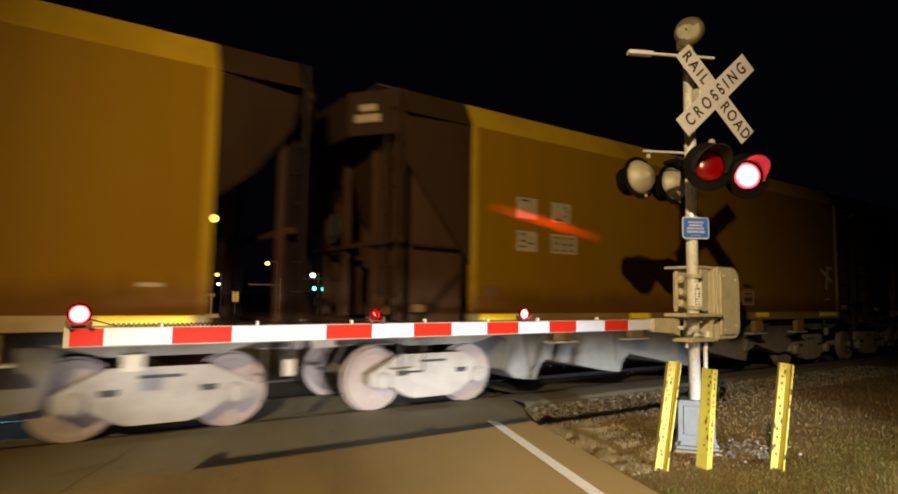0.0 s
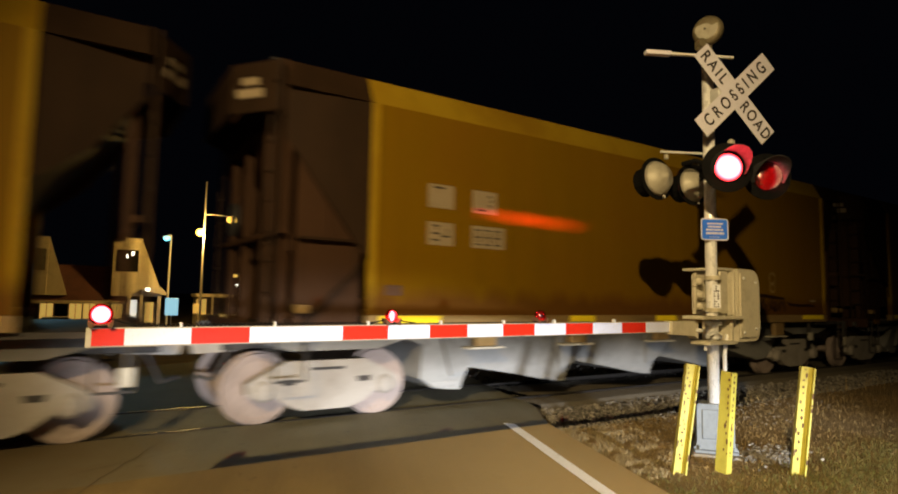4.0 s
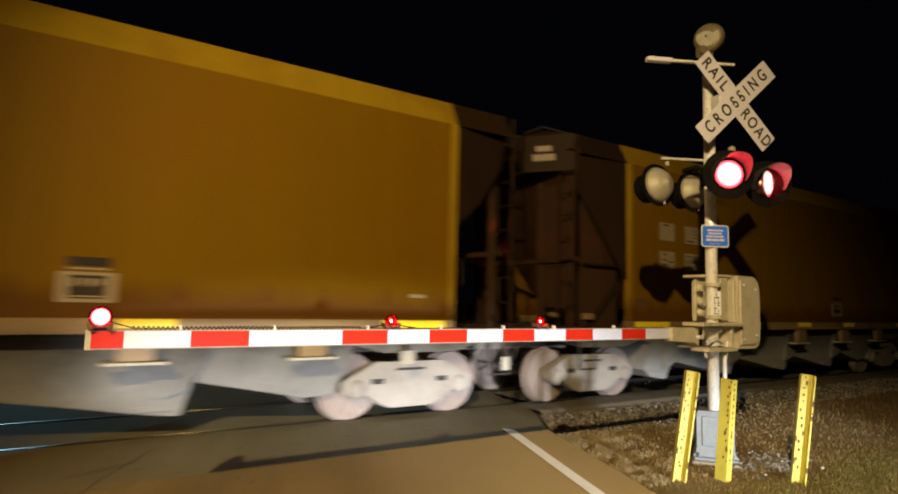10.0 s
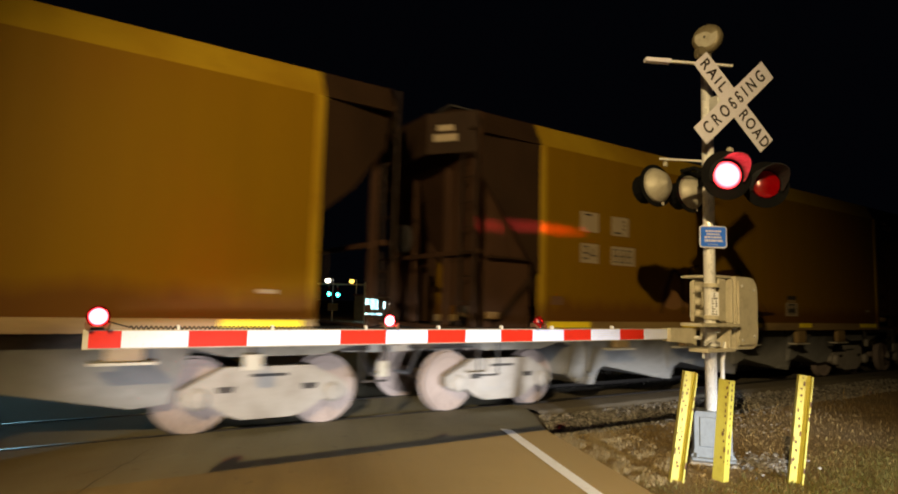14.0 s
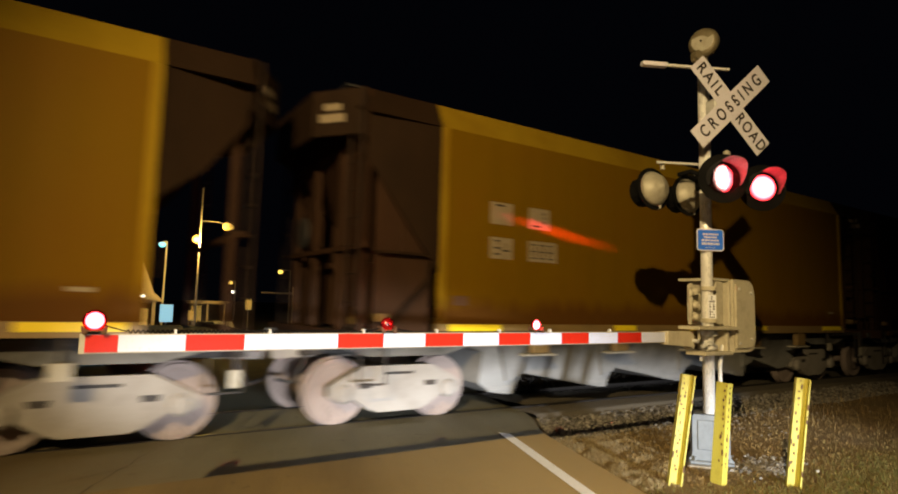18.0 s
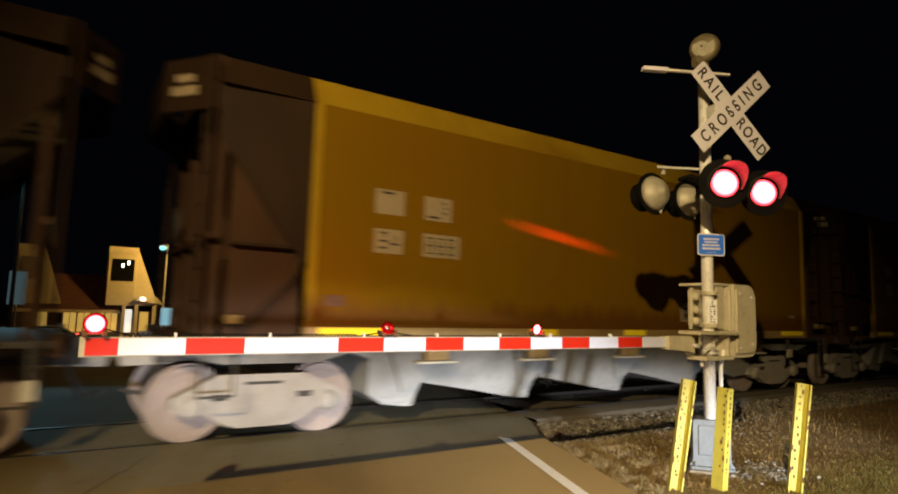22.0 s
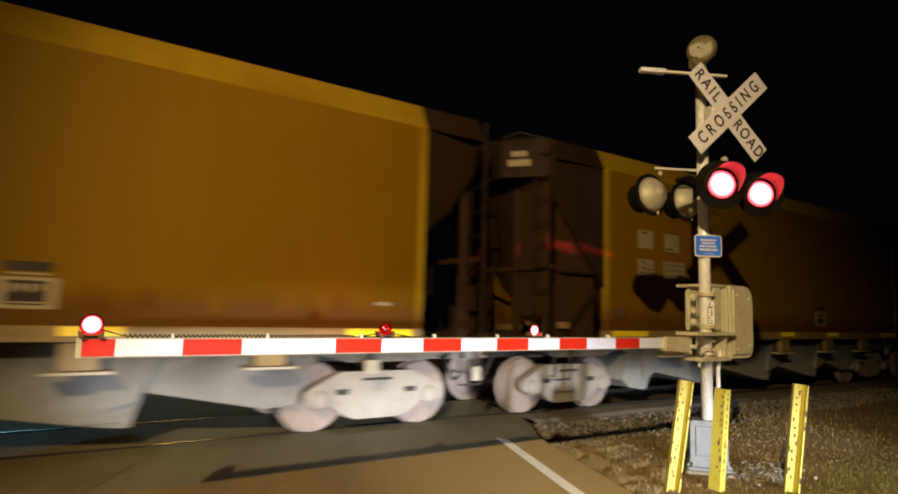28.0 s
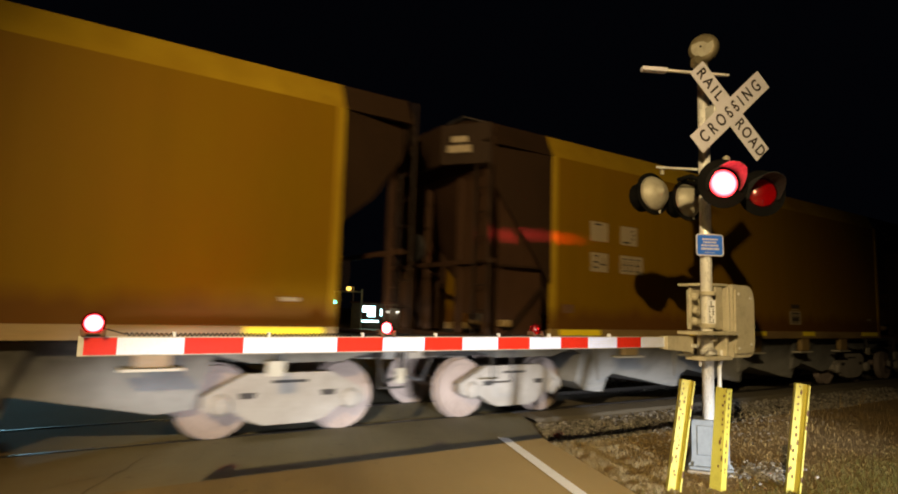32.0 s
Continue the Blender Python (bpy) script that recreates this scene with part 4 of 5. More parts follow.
# ---- yellow guard posts ----
def guard_post(x, y, lean_x, lean_y, height, seed, turn, back=False):
    ob = thing("guard_post", "chipped yellow steel channel post standing in the grass", "guard post", (x, y, -0.06), "posts guarding the signal")
    ob.matrix_basis = pose(x, y, -0.06, lean_y, lean_x, turn)
    w, d, t = 0.060, 0.036, 0.012
    part("channel", prism([(-w, -d), (-w + t, -d), (-w + t, d - t), (w - t, d - t), (w - t, -d), (w, -d), (w, d), (-w, d)], 0, height, axis="z"), M_YELLOW, ob, "yellow painted steel channel")
    rr = random.Random(seed)
    z = 0.12
    while z < height - 0.05:
        z += rr.uniform(0.03, 0.09)
        hole = bmesh.new()
        cx, rx, rz = -0.01 + rr.uniform(-0.018, 0.02), rr.uniform(0.005, 0.013), rr.uniform(0.008, 0.03)
        n = 8
        pts = [(cx + rx * rr.uniform(0.7, 1.2) * math.cos(6.283 * i / n), min(z + rz * rr.uniform(0.6, 1.2) * math.sin(6.283 * i / n), height - 0.01)) for i in range(n)]
        if back:
            prism([(-u - 0.045, q) for u, q in pts], d + 0.0005, d + 0.003, hole)
            part("paint_chip", prism([(u - cx, q - 0.02) for u, q in pts], -w - 0.003, -w - 0.0005, axis="x"), M_RUST, ob)
        else:
            prism(pts, d - t - 0.004, d - t - 0.0005, hole)
        part("paint_chip", hole, M_RUST, ob)
    for k in range(7):
        z = rr.uniform(0.1, height - 0.1)
        e = rr.choice((-1, 1))
        chip = bmesh.new()
        box((e * (w - t / 2) - t * 0.48, -d - 0.002, z), (e * (w - t / 2) + t * 0.48, -d - 0.0003, z + rr.uniform(0.015, 0.07)), chip)
        part("paint_chip", chip, M_RUST, ob)


guard_post(4.80, -4.02, 7.5, 1.5, 1.03, 1, -38)
guard_post(5.21, -4.20, -2.1, 4.5, 0.95, 2, 85, True)
guard_post(5.75, -4.60, 6.0, 1.5, 1.02, 3, -50)

# ---- hopper cars ----
# car space: x along the car from its middle, y across from the track's middle, z up from the rail
HALF, WIDE = 5.725, 1.62
PITCH = 14.9286
WHEELS = []
WHEEL_R = 0.435
AXLE_Z = WHEEL_R + RAIL_Z


def bogie(car, x):
    truck = part("bogie", box((x - 0.16, -1.0, 0.42), (x + 0.16, 1.0, 0.66), bevel=0.03), M_WHEEL, car, "dusty steel two-axle bogie")
    for s in (-1, 1):
        f = prism([(x - 1.00, 0.34), (x - 0.92, 0.29), (x - 0.66, 0.29), (x - 0.46, 0.16), (x - 0.30, 0.11), (x + 0.30, 0.11), (x + 0.46, 0.16), (x + 0.66, 0.29), (x + 0.92, 0.29), (x + 1.00, 0.34), (x + 1.00, 0.47), (x + 0.88, 0.54), (x + 0.52, 0.72), (x - 0.52, 0.72), (x - 0.88, 0.54), (x - 1.00, 0.47)], s * 1.02 - 0.07, s * 1.02 + 0.07)
        part("side_frame", f, M_WHEEL, truck, "cast steel side frame")
        # dark plates laid on the frame as painted shade of its openings
        for k in (-0.50, 0.50):
            part("frame_opening", prism([(x + k - 0.10, 0.50), (x + k + 0.10, 0.50), (x + k + 0.08, 0.43), (x + k - 0.08, 0.43)], min(s * 1.091, s * 1.096), max(s * 1.091, s * 1.096)), M_DARK, truck)
        part("frame_slot", box((x - 0.22, min(s * 1.091, s * 1.096), 0.60), (x + 0.22, max(s * 1.091, s * 1.096), 0.635)), M_DARK, truck)
        for k in (-0.19, -0.06, 0.07, 0.2):
            part("spring", rod((x + k, s * 1.03, 0.24), (x + k, s * 1.03, 0.48), 0.055, n=8), M_RUST, truck)
        for wx in (-0.80, 0.80):
            part("axle_box", turned([(0.0, -0.06), (0.13, -0.06), (0.13, 0.04), (0.09, 0.08), (0.0, 0.09)], 12, m=Matrix.Translation((x + wx, s * 1.08, AXLE_Z)) @ Matrix.Rotation(radians(90 if s < 0 else -90), 4, "X")), M_WHEEL, truck)
        part("brake_shoe", box((x - 0.42, s * 0.72 - 0.05, 0.36), (x - 0.36, s * 0.72 + 0.05, 0.62), bevel=0.01), M_DARK, truck)
    for wx in (-0.80, 0.80):
        b = rod((0, -1.06, 0), (0, 1.06, 0), 0.075, n=10)
        for s in (-1, 1):
            prof = [(0.09, -0.07), (0.13, -0.05), (0.30, -0.02), (0.36, -0.06), (0.455, -0.065), (0.455, -0.04), (WHEEL_R, -0.035), (WHEEL_R - 0.006, 0.06), (0.38, 0.06), (0.34, 0.045), (0.15, 0.05), (0.10, 0.065)]
            turned(prof, 28, b, Matrix.Translation((0, s * 0.7675, 0)) @ Matrix.Rotation(radians(90 if s < 0 else -90), 4, "X"))
        ws = part("wheelset", b, M_RIM, truck, "steel wheelset with worn treads", at=(x + wx, 0, AXLE_Z))
        WHEELS.append(ws.name)
    return truck


def leaned(b):
    """Spreads a chute's flanks outwards above its foot."""
    for v in b.verts:
        v.co.y *= 1.0 + 0.42 * max(0.0, v.co.z - 0.3)
    return b


def hopper_car():
    car = thing("hopper_car", "yellow covered freight hopper car rolling past on the track", "freight car", (0, 0.7175, 0), "cars of the passing train")
    for s in (-1, 1):
        y0, y1 = s * WIDE, s * (WIDE - 0.02)
        part("side_sheet", box((-HALF + 0.10, min(y0, y1), 1.30), (HALF - 0.10, max(y0, y1), 3.985)), M_PAINT, car, "yellow side of the car, stained with rust low down")
        part("side_sill", prism([(-HALF, 1.15), (HALF, 1.15), (HALF, 1.30), (-HALF, 1.30)], min(s * (WIDE + 0.02), s * (WIDE - 0.10)), max(s * (WIDE + 0.02), s * (WIDE - 0.10))), M_SILL, car, "pale yellow side sill")
        for e in (-1, 1):
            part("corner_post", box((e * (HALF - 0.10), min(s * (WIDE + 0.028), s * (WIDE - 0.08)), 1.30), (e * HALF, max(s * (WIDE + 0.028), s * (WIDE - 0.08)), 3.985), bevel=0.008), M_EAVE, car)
        # top plate that leans in to the roof
        eave = [(s * (WIDE + 0.0005), 3.985), (s * (WIDE - 0.18), 4.345), (s * (WIDE - 0.22), 4.345), (s * (WIDE - 0.06), 3.985)]
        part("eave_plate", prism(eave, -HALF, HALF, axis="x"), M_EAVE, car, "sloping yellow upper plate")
        part("end_eave", prism(eave, -HALF - 1.08, -HALF, axis="x"), M_BROWN, car)
        part("end_eave", prism(eave, HALF, HALF + 0.96, axis="x"), M_BROWN, car)
        for e in (-1, 1):
            reach = 1.06 if e < 0 else 0.94
            low = ((reach, 3.40), (0.335, 2.42), (0.0, 1.98)) if e < 0 else ((reach, 3.56), (0.48, 2.94), (0.0, 2.56))
            gusset = [(e * HALF, 3.985), (e * (HALF + reach), 3.985)] + [(e * (HALF + u), w) for u, w in low]
            plate = prism(gusset, min(s * (WIDE - 0.02), s * (WIDE - 0.04)), max(s * (WIDE - 0.02), s * (WIDE - 0.04)))
            for v in plate.verts:
                v.co.y -= s * (0.08 if e < 0 else 0.20) * (abs(v.co.x) - HALF)
            part("end_gusset", plate, M_BROWN, car, "brown side plate tapering in over the slope sheet")
        for k in range(5):
            x = (-5.12, -2.05, 0.0, 2.05, 5.12)[k]
            w = (0.45, 0.27, 0.275, 0.265, 0.45)[k]
            part("reflector", box((x - w, min(s * (WIDE + 0.021), s * (WIDE + 0.026)), 1.205), (x + w, max(s * (WIDE + 0.021), s * (WIDE + 0.026)), 1.295)), M_REFLECT, car, "yellow reflective strip")
        for x, z0, z1, w in ((6.64, 0.60, 0.79, 0.065), (5.05, 0.74, 0.91, 0.10)):
            part("end_plate", box((x - w, min(s * 1.60, s * 1.615), z0), (x + w, max(s * 1.60, s * 1.615), z1), bevel=0.004), M_PAD, car, "small pale plate by the bogie")
            part("plate_hanger", box((x - 0.02, min(s * 1.56, s * 1.60), z1 - 0.03), (x + 0.02, max(s * 1.56, s * 1.60), 1.16)), M_DARK, car)
        for x in (-3.87, -2.08, -0.03, 1.97, 3.80):
            part("jacking_pad", box((x - 0.17, min(s * 1.5, s * 1.6), 0.87), (x + 0.17, max(s * 1.5, s * 1.6), 1.15), bevel=0.01), M_SILL, car)
            part("pad_plate", box((x - 0.29, min(s * 1.44, s * 1.62), 0.835), (x + 0.29, max(s * 1.44, s * 1.62), 0.862)), M_PAD, car, "pale flat pad plate")
    roof = [(-(WIDE - 0.2), 4.345), (-0.75, 4.56), (0, 4.62), (0.75, 4.56), (WIDE - 0.2, 4.345), (WIDE - 0.2, 4.30), (0.75, 4.50), (0, 4.56), (-0.75, 4.50), (-(WIDE - 0.2), 4.30)]
    part("roof", prism(roof, -HALF - 1.08, HALF + 0.96, axis="x"), M_BROWN, car, "brown cambered roof")
    for y in (-0.35, 0.35):
        part("running_board", box((-HALF - 1.0, y - 0.25, 4.66), (HALF + 0.9, y + 0.25, 4.69)), M_DARK, car)
    part("floor_sheet", box((-HALF, -1.5, 1.12), (HALF, 1.5, 1.18)), M_DARK, car)
    part("centre_sill", box((-7.1, -0.23, 0.80), (7.1, 0.23, 1.12), bevel=0.01), M_DARK, car, "deep black centre sill")
    # discharge chutes: sloping under the car, with a steep riser and a gate box at the low end
    for x in (-3.92, -1.82, 0.34, 2.50):
        top = x - 2.0
        wedge = ([(top, 1.12), (top, 0.53), (x - 1.1, 0.375)] if x > -3.9 else [(x - 1.22, 1.12), (x - 1.16, 1.0), (x - 0.78, 0.88), (x - 0.70, 0.40)]) + [(x - 0.45, 0.25), (x - 0.16, 0.21), (x, 0.20), (x + 0.04, 0.36), (x + 0.08, 0.50), (x + 0.10, 0.62), (x + 0.10, 1.12)]
        ch = part("chute", leaned(prism(wedge, -1.0, 1.0)), M_CHUTE, car, "dusty discharge chute, its top darkened as painted shade")
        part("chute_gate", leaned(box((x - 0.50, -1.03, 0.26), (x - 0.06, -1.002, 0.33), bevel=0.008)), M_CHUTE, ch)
        part("side_wedge", leaned(prism([(x - 0.62, 1.12), (x + 0.30, 1.12), (x + 0.02, 0.50), (x - 0.22, 0.42)], -1.075, -1.004)), M_CHUTE, ch, "dusty side plate of the chute, darkened as painted shade")
        part("gate_shaft", rod((x - 0.25, -1.2, 0.62), (x - 0.25, 1.2, 0.62), 0.03, n=8), M_WHEEL, ch)
    wedge = [(2.62, 1.12), (2.62, 0.58), (3.95, 0.30), (4.30, 0.34), (4.50, 1.12)]
    part("chute", leaned(prism(wedge, -1.0, 1.0)), M_CHUTE, car, "dusty end chute, its top darkened as painted shade")
    for x in (-HALF - 0.27, HALF - 0.33):
        for s in (-1, 1):
            part("bolster_skirt", prism([(x - 1.15, 1.115), (x - 1.15, 1.02), (x - 0.55, 0.865), (x + 0.55, 0.865), (x + 1.15, 1.02), (x + 1.15, 1.115)], min(s * 1.30, s * 1.34), max(s * 1.30, s * 1.34)), M_CHUTE, car, "dusty plate over the bogie, darkened as painted shade")
    part("train_pipe", rod((-6.9, -0.75, 0.95), (6.9, -0.75, 0.95), 0.025, n=6), M_DARK, car)
    # ends
    for e in (-1, 1):
        xe = e * HALF if e < 0 else HALF - 0.12
        slope = [(xe + e * 1.02, 4.32), (xe + e * 1.06, 4.32), (xe + e * 1.06, 3.70), (xe - e * 0.9, 1.5), (xe - e * 0.96, 1.5), (xe + e * 1.02, 3.74)]
        part("slope_sheet", prism(slope, -1.34 if e > 0 else -1.50, 1.34 if e > 0 else 1.50), M_END, car, "brown sloping end sheet")
        part("end_platform", box((min(xe - e * 0.2, xe + e * 1.25), -1.55, 1.08), (max(xe - e * 0.2, xe + e * 1.25), 1.55, 1.14)), M_DARK, car)
        part("end_beam", box((min(xe + e * 1.2, xe + e * 1.28), -1.58, 0.98), (max(xe + e * 1.2, xe + e * 1.28), 1.58, 1.20), bevel=0.01), M_END, car)
        for y in (-1.28, -0.55, 0.45, 1.28) if e < 0 else (-1.28, 1.28):
            r = 0.055 if e < 0 else 0.04
            part("end_post", box((xe + e * 0.98 - r, y - r, 1.14), (xe + e * 0.98 + r, y + r, 4.2 if abs(y) < 1 else 3.75), bevel=0.008), M_END, car)
        part("cross_rail", box((xe + e * 1.05 - 0.03, -1.5, 2.25), (xe + e * 1.05 + 0.03, 1.5, 2.32)), M_END, car)
        for y in (-1.0, 1.0) if e < 0 else ():
            part("end_panel", box((xe + e * 0.55 - 0.02, y - 0.26, 1.2), (xe + e * 0.55 + 0.02, y + 0.26, 2.2), bevel=0.005), M_END, car)
        if e < 0:
            # side webs under the gussets, a sheet between the outer posts, a shelf and diagonal braces
            for s in (-1, 1):
                part("end_web", box((xe - 0.86, min(s * 1.36, s * 1.38), 1.142), (xe - 0.005, max(s * 1.36, s * 1.38), 3.50)), M_END, car, "upright brown sheet set back under the side plate")
                part("web_shelf", box((xe - 0.84, min(s * 1.385, s * 1.50), 2.20), (xe - 0.01, max(s * 1.385, s * 1.50), 2.235)), M_BROWN, car)
                part("web_brace", prism([(xe - 0.80, 1.16), (xe - 0.71, 1.16), (xe - 0.02, 1.86), (xe - 0.02, 1.95)], min(s * 1.385, s * 1.44), max(s * 1.385, s * 1.44)), M_BROWN, car)
                part("web_rib", box((xe - 0.45, min(s * 1.385, s * 1.41), 2.24), (xe - 0.40, max(s * 1.385, s * 1.41), 3.45)), M_END, car)
                part("platform_box", box((xe - 0.86, min(s * 1.40, s * 1.54), 1.32), (xe - 0.70, max(s * 1.40, s * 1.54), 1.42), bevel=0.01), M_SILL if s < 0 else M_BROWN, car)
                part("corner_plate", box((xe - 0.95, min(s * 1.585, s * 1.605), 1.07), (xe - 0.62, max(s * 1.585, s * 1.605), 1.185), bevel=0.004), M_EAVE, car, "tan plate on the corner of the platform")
            part("end_sheet", box((xe - 0.97, -1.22, 1.50), (xe - 0.95, -0.62, 3.72)), M_END, car, "brown sheet between the end posts")
            part("sheet_rib", box((xe - 1.0, -1.22, 2.18), (xe - 0.97, -0.62, 2.24)), M_END, car)
        # bowed hood over the end, with two pale plates on its near face
        plan = [(xe + e * 1.085, -1.44), (xe + e * 1.56, -0.80), (xe + e * 1.56, 0.80), (xe + e * 1.085, 1.44)]
        hood = part("end_hood", prism(plan + [(u - e * 0.025, v) for u, v in plan[::-1]], 3.74, 4.36, axis="z"), M_BROWN, car, "brown bowed sheet across the top of the end")
        for u, w, z0, z1 in ((0.62, 0.13, 4.08, 4.17), (0.62, 0.19, 3.92, 4.03)):
            plate = part("end_stencil", box((-w, -0.004, z0), (w, 0.004, z1)), M_STENCIL, hood, "pale plate on the end of the car")
            plate.matrix_basis = Matrix.Translation((xe + e * (1.085 + 0.475 * u + 0.006), -1.44 + 0.64 * u - 0.004, 0)) @ Matrix.Rotation(math.atan2(0.64, e * 0.475), 4, "Z")
        for s in (-1, 1):
            lad = bmesh.new()
            for yy in (1.18, 1.54):
                rod((xe + e * 1.16, s * yy, 1.0), (xe + e * 1.16, s * yy, 4.3), 0.018, lad, 6)
            for k in range(9):
                rod((xe + e * 1.16, s * 1.18, 1.2 + k * 0.36), (xe + e * 1.16, s * 1.54, 1.2 + k * 0.36), 0.013, lad, 6)
            part("end_ladder", lad, M_BROWN, car)
            part("sill_step", tube([(xe + e * 0.75, s * 1.6, 1.15), (xe + e * 0.75, s * 1.6, 0.55), (xe + e * 1.1, s * 1.6, 0.55), (xe + e * 1.1, s * 1.6, 1.15)], 0.014, n=6), M_DARK, car)
            part("hand_hold", tube([(xe + e * 0.2, s * 1.66, 1.75), (xe + e * 0.2, s * 1.66, 2.1)], 0.012, n=6), M_BROWN, car)
        part("coupler", prism([(xe + e * 1.1, 0.78), (xe + e * 1.72, 0.76), (xe + e * 1.76, 0.92), (xe + e * 1.1, 0.98)], -0.14, 0.14), M_WHEEL, car, "cast steel coupler")
        part("air_hose", tube([(xe + e * 1.3, -0.35, 0.85), (xe + e * 1.5, -0.33, 0.45), (xe + e * 1.7, -0.25, 0.5)], 0.025, n=6), M_DARK, car)
    part("air_reservoir", turned([(0.0, -0.42), (0.14, -0.40), (0.20, -0.34), (0.20, 0.34), (0.14, 0.40), (0.0, 0.42)], 18, m=Matrix.Translation((-HALF - 0.55, -0.55, 1.72))), M_SILL, car, "upright brake air tank", smooth=True)
    part("brake_wheel", turned([(0.20, -0.02), (0.24, -0.02), (0.24, 0.02), (0.20, 0.02)], 20, m=Matrix.Translation((-HALF - 1.15, 0.55, 2.6)) @ Matrix.Rotation(radians(-90), 4, "Y")), M_DARK, car)
    bogie(car, -HALF - 0.27)
    bogie(car, HALF - 0.33)
    # stencilled panels by the left end of the near side, with bars for the marks
    y = -WIDE - 0.0045
    for x0, x1, z0, z1, kinds in ((-4.89, -4.48, 2.73, 3.05, "t"), (-4.17, -3.75, 2.72, 3.04, "l"), (-4.89, -4.48, 2.23, 2.54, "n"), (-4.18, -3.60, 2.23, 2.54, "m")):
        pn = part("stencil_panel", box((x0, y - 0.002, z0), (x1, y + 0.003, z1)), M_STENCIL, car, "pale stencilled panel with dark marks")
        w = x1 - x0
        marks = {"t": [(0.22, 0.82, 0.40, 0.09)],
                 "l": [(0.14, 0.10, 0.42, 0.09), (0.68, 0.30, 0.10, 0.12), (0.74, 0.52, 0.08, 0.12), (0.66, 0.72, 0.10, 0.10)],
                 "n": [(0.20, 0.80, 0.22, 0.08), (0.32, 0.66, 0.07, 0.14), (0.18, 0.46, 0.28, 0.09), (0.18, 0.18, 0.24, 0.09), (0.52, 0.36, 0.34, 0.08), (0.70, 0.46, 0.07, 0.30)],
                 "m": [(0.10 + 0.29 * k, zz, 0.18, 0.07) for k in range(3) for zz in (0.14, 0.46, 0.78)] + [(0.08 + 0.29 * k + 0.15 * e, 0.26, 0.04, 0.48) for k in range(3) for e in (0, 1)]}[kinds]
        for mx, mz, mw, mh in marks:
            part("stencil_mark", box((x0 + mx * w, y - 0.004, z0 + mz * (z1 - z0)), (x0 + (mx + mw) * w, y - 0.0025, z0 + (mz + mh) * (z1 - z0))), M_INK if kinds in "tl" or mh < 0.1 else M_FADED, pn)
    pl = part("placard", box((1.27, y - 0.002, 1.45), (1.75, y + 0.003, 1.74)), M_STENCIL, car, "square pale data placard with dark marks")
    part("placard_mark", box((1.35, y - 0.004, 1.485), (1.67, y - 0.0025, 1.71)), M_INK, pl)
    part("placard_mark", box((1.33, y - 0.004, 1.80), (1.69, y - 0.0025, 1.885)), M_INK, pl)
    part("placard_mark", box((1.34, y - 0.004, 1.765), (1.68, y - 0.0025, 1.782)), M_STENCIL, pl)
    for k in range(4):
        part("placard_mark", box((1.38 + k * 0.07, y - 0.006, 1.60 + 0.02 * (k % 2)), (1.42 + k * 0.07, y - 0.0045, 1.68)), M_STENCIL, pl)
    part("placard_mark", box((1.37, y - 0.006, 1.50), (1.65, y - 0.0045, 1.515)), M_STENCIL, pl)
    part("stencil_panel", box((-5.5, y - 0.002, 1.55), (-5.25, y + 0.003, 1.68)), M_RUST, car)
    part("stencil_panel", box((5.04, y - 0.002, 1.585), (5.27, y + 0.003, 1.63)), M_STENCIL, car)
    return car


car0 = hopper_car()
CARS = [car0] + [copy_thing(car0, Matrix.Translation((PITCH * n, 0.7175, 0))) for n in range(1, 12)]
M_G_WHITE = worn("white_spray_paint", (0.42, 0.36, 0.27), (0.28, 0.2, 0.1), 0.6)
M_G_PLUM = worn("plum_spray_paint", (0.022, 0.009, 0.008), (0.016, 0.007, 0.006), 0.6)
M_G_PINK = worn("dull_pink_spray_paint", (0.165, 0.083, 0.03), (0.15, 0.078, 0.012), 0.6)
for m in (M_G_WHITE, M_G_PLUM, M_G_PINK):
    m.node_tree.nodes["Principled BSDF"].inputs["Specular IOR Level"].default_value = 0.08
for k, (a, b, w) in enumerate((((4.84, 2.33), (5.40, 2.04), 0.05), ((5.22, 2.42), (5.08, 1.84), 0.055), ((5.14, 2.40), (5.42, 2.36), 0.035))):
    stroke = bmesh.new()
    t = (Vector(b) - Vector(a)).normalized()
    n = Vector((-t.y, t.x)) * w
    prism([tuple(Vector(a) + n * 0.6), tuple(Vector(b) + n), tuple(Vector(b) - n), tuple(Vector(a) - n * 0.8)], -WIDE - 0.006 - 0.0006 * k, -WIDE - 0.005 - 0.0006 * k, stroke)
    part("graffiti_stroke", stroke, M_G_WHITE, CARS[1], "white sprayed stroke")


def ribbon(car, points, width, material, label):
    """One sprayed stroke along points of the side sheet."""
    b, prev = bmesh.new(), None
    for i, (u, w) in enumerate(points):
        t = Vector(points[min(i + 1, len(points) - 1)]) - Vector(points[max(i - 1, 0)])
        n = Vector((-t.y, t.x)).normalized() * width * (0.5 if i in (0, len(points) - 1) else 1.0)
        cur = (b.verts.new((u + n.x, -WIDE - 0.006, w + n.y)), b.verts.new((u - n.x, -WIDE - 0.006, w - n.y)))
        if prev:
            b.faces.new((prev[0], prev[1], cur[1], cur[0]))
        prev = cur
    return part("graffiti_stroke", b, material, car, label)


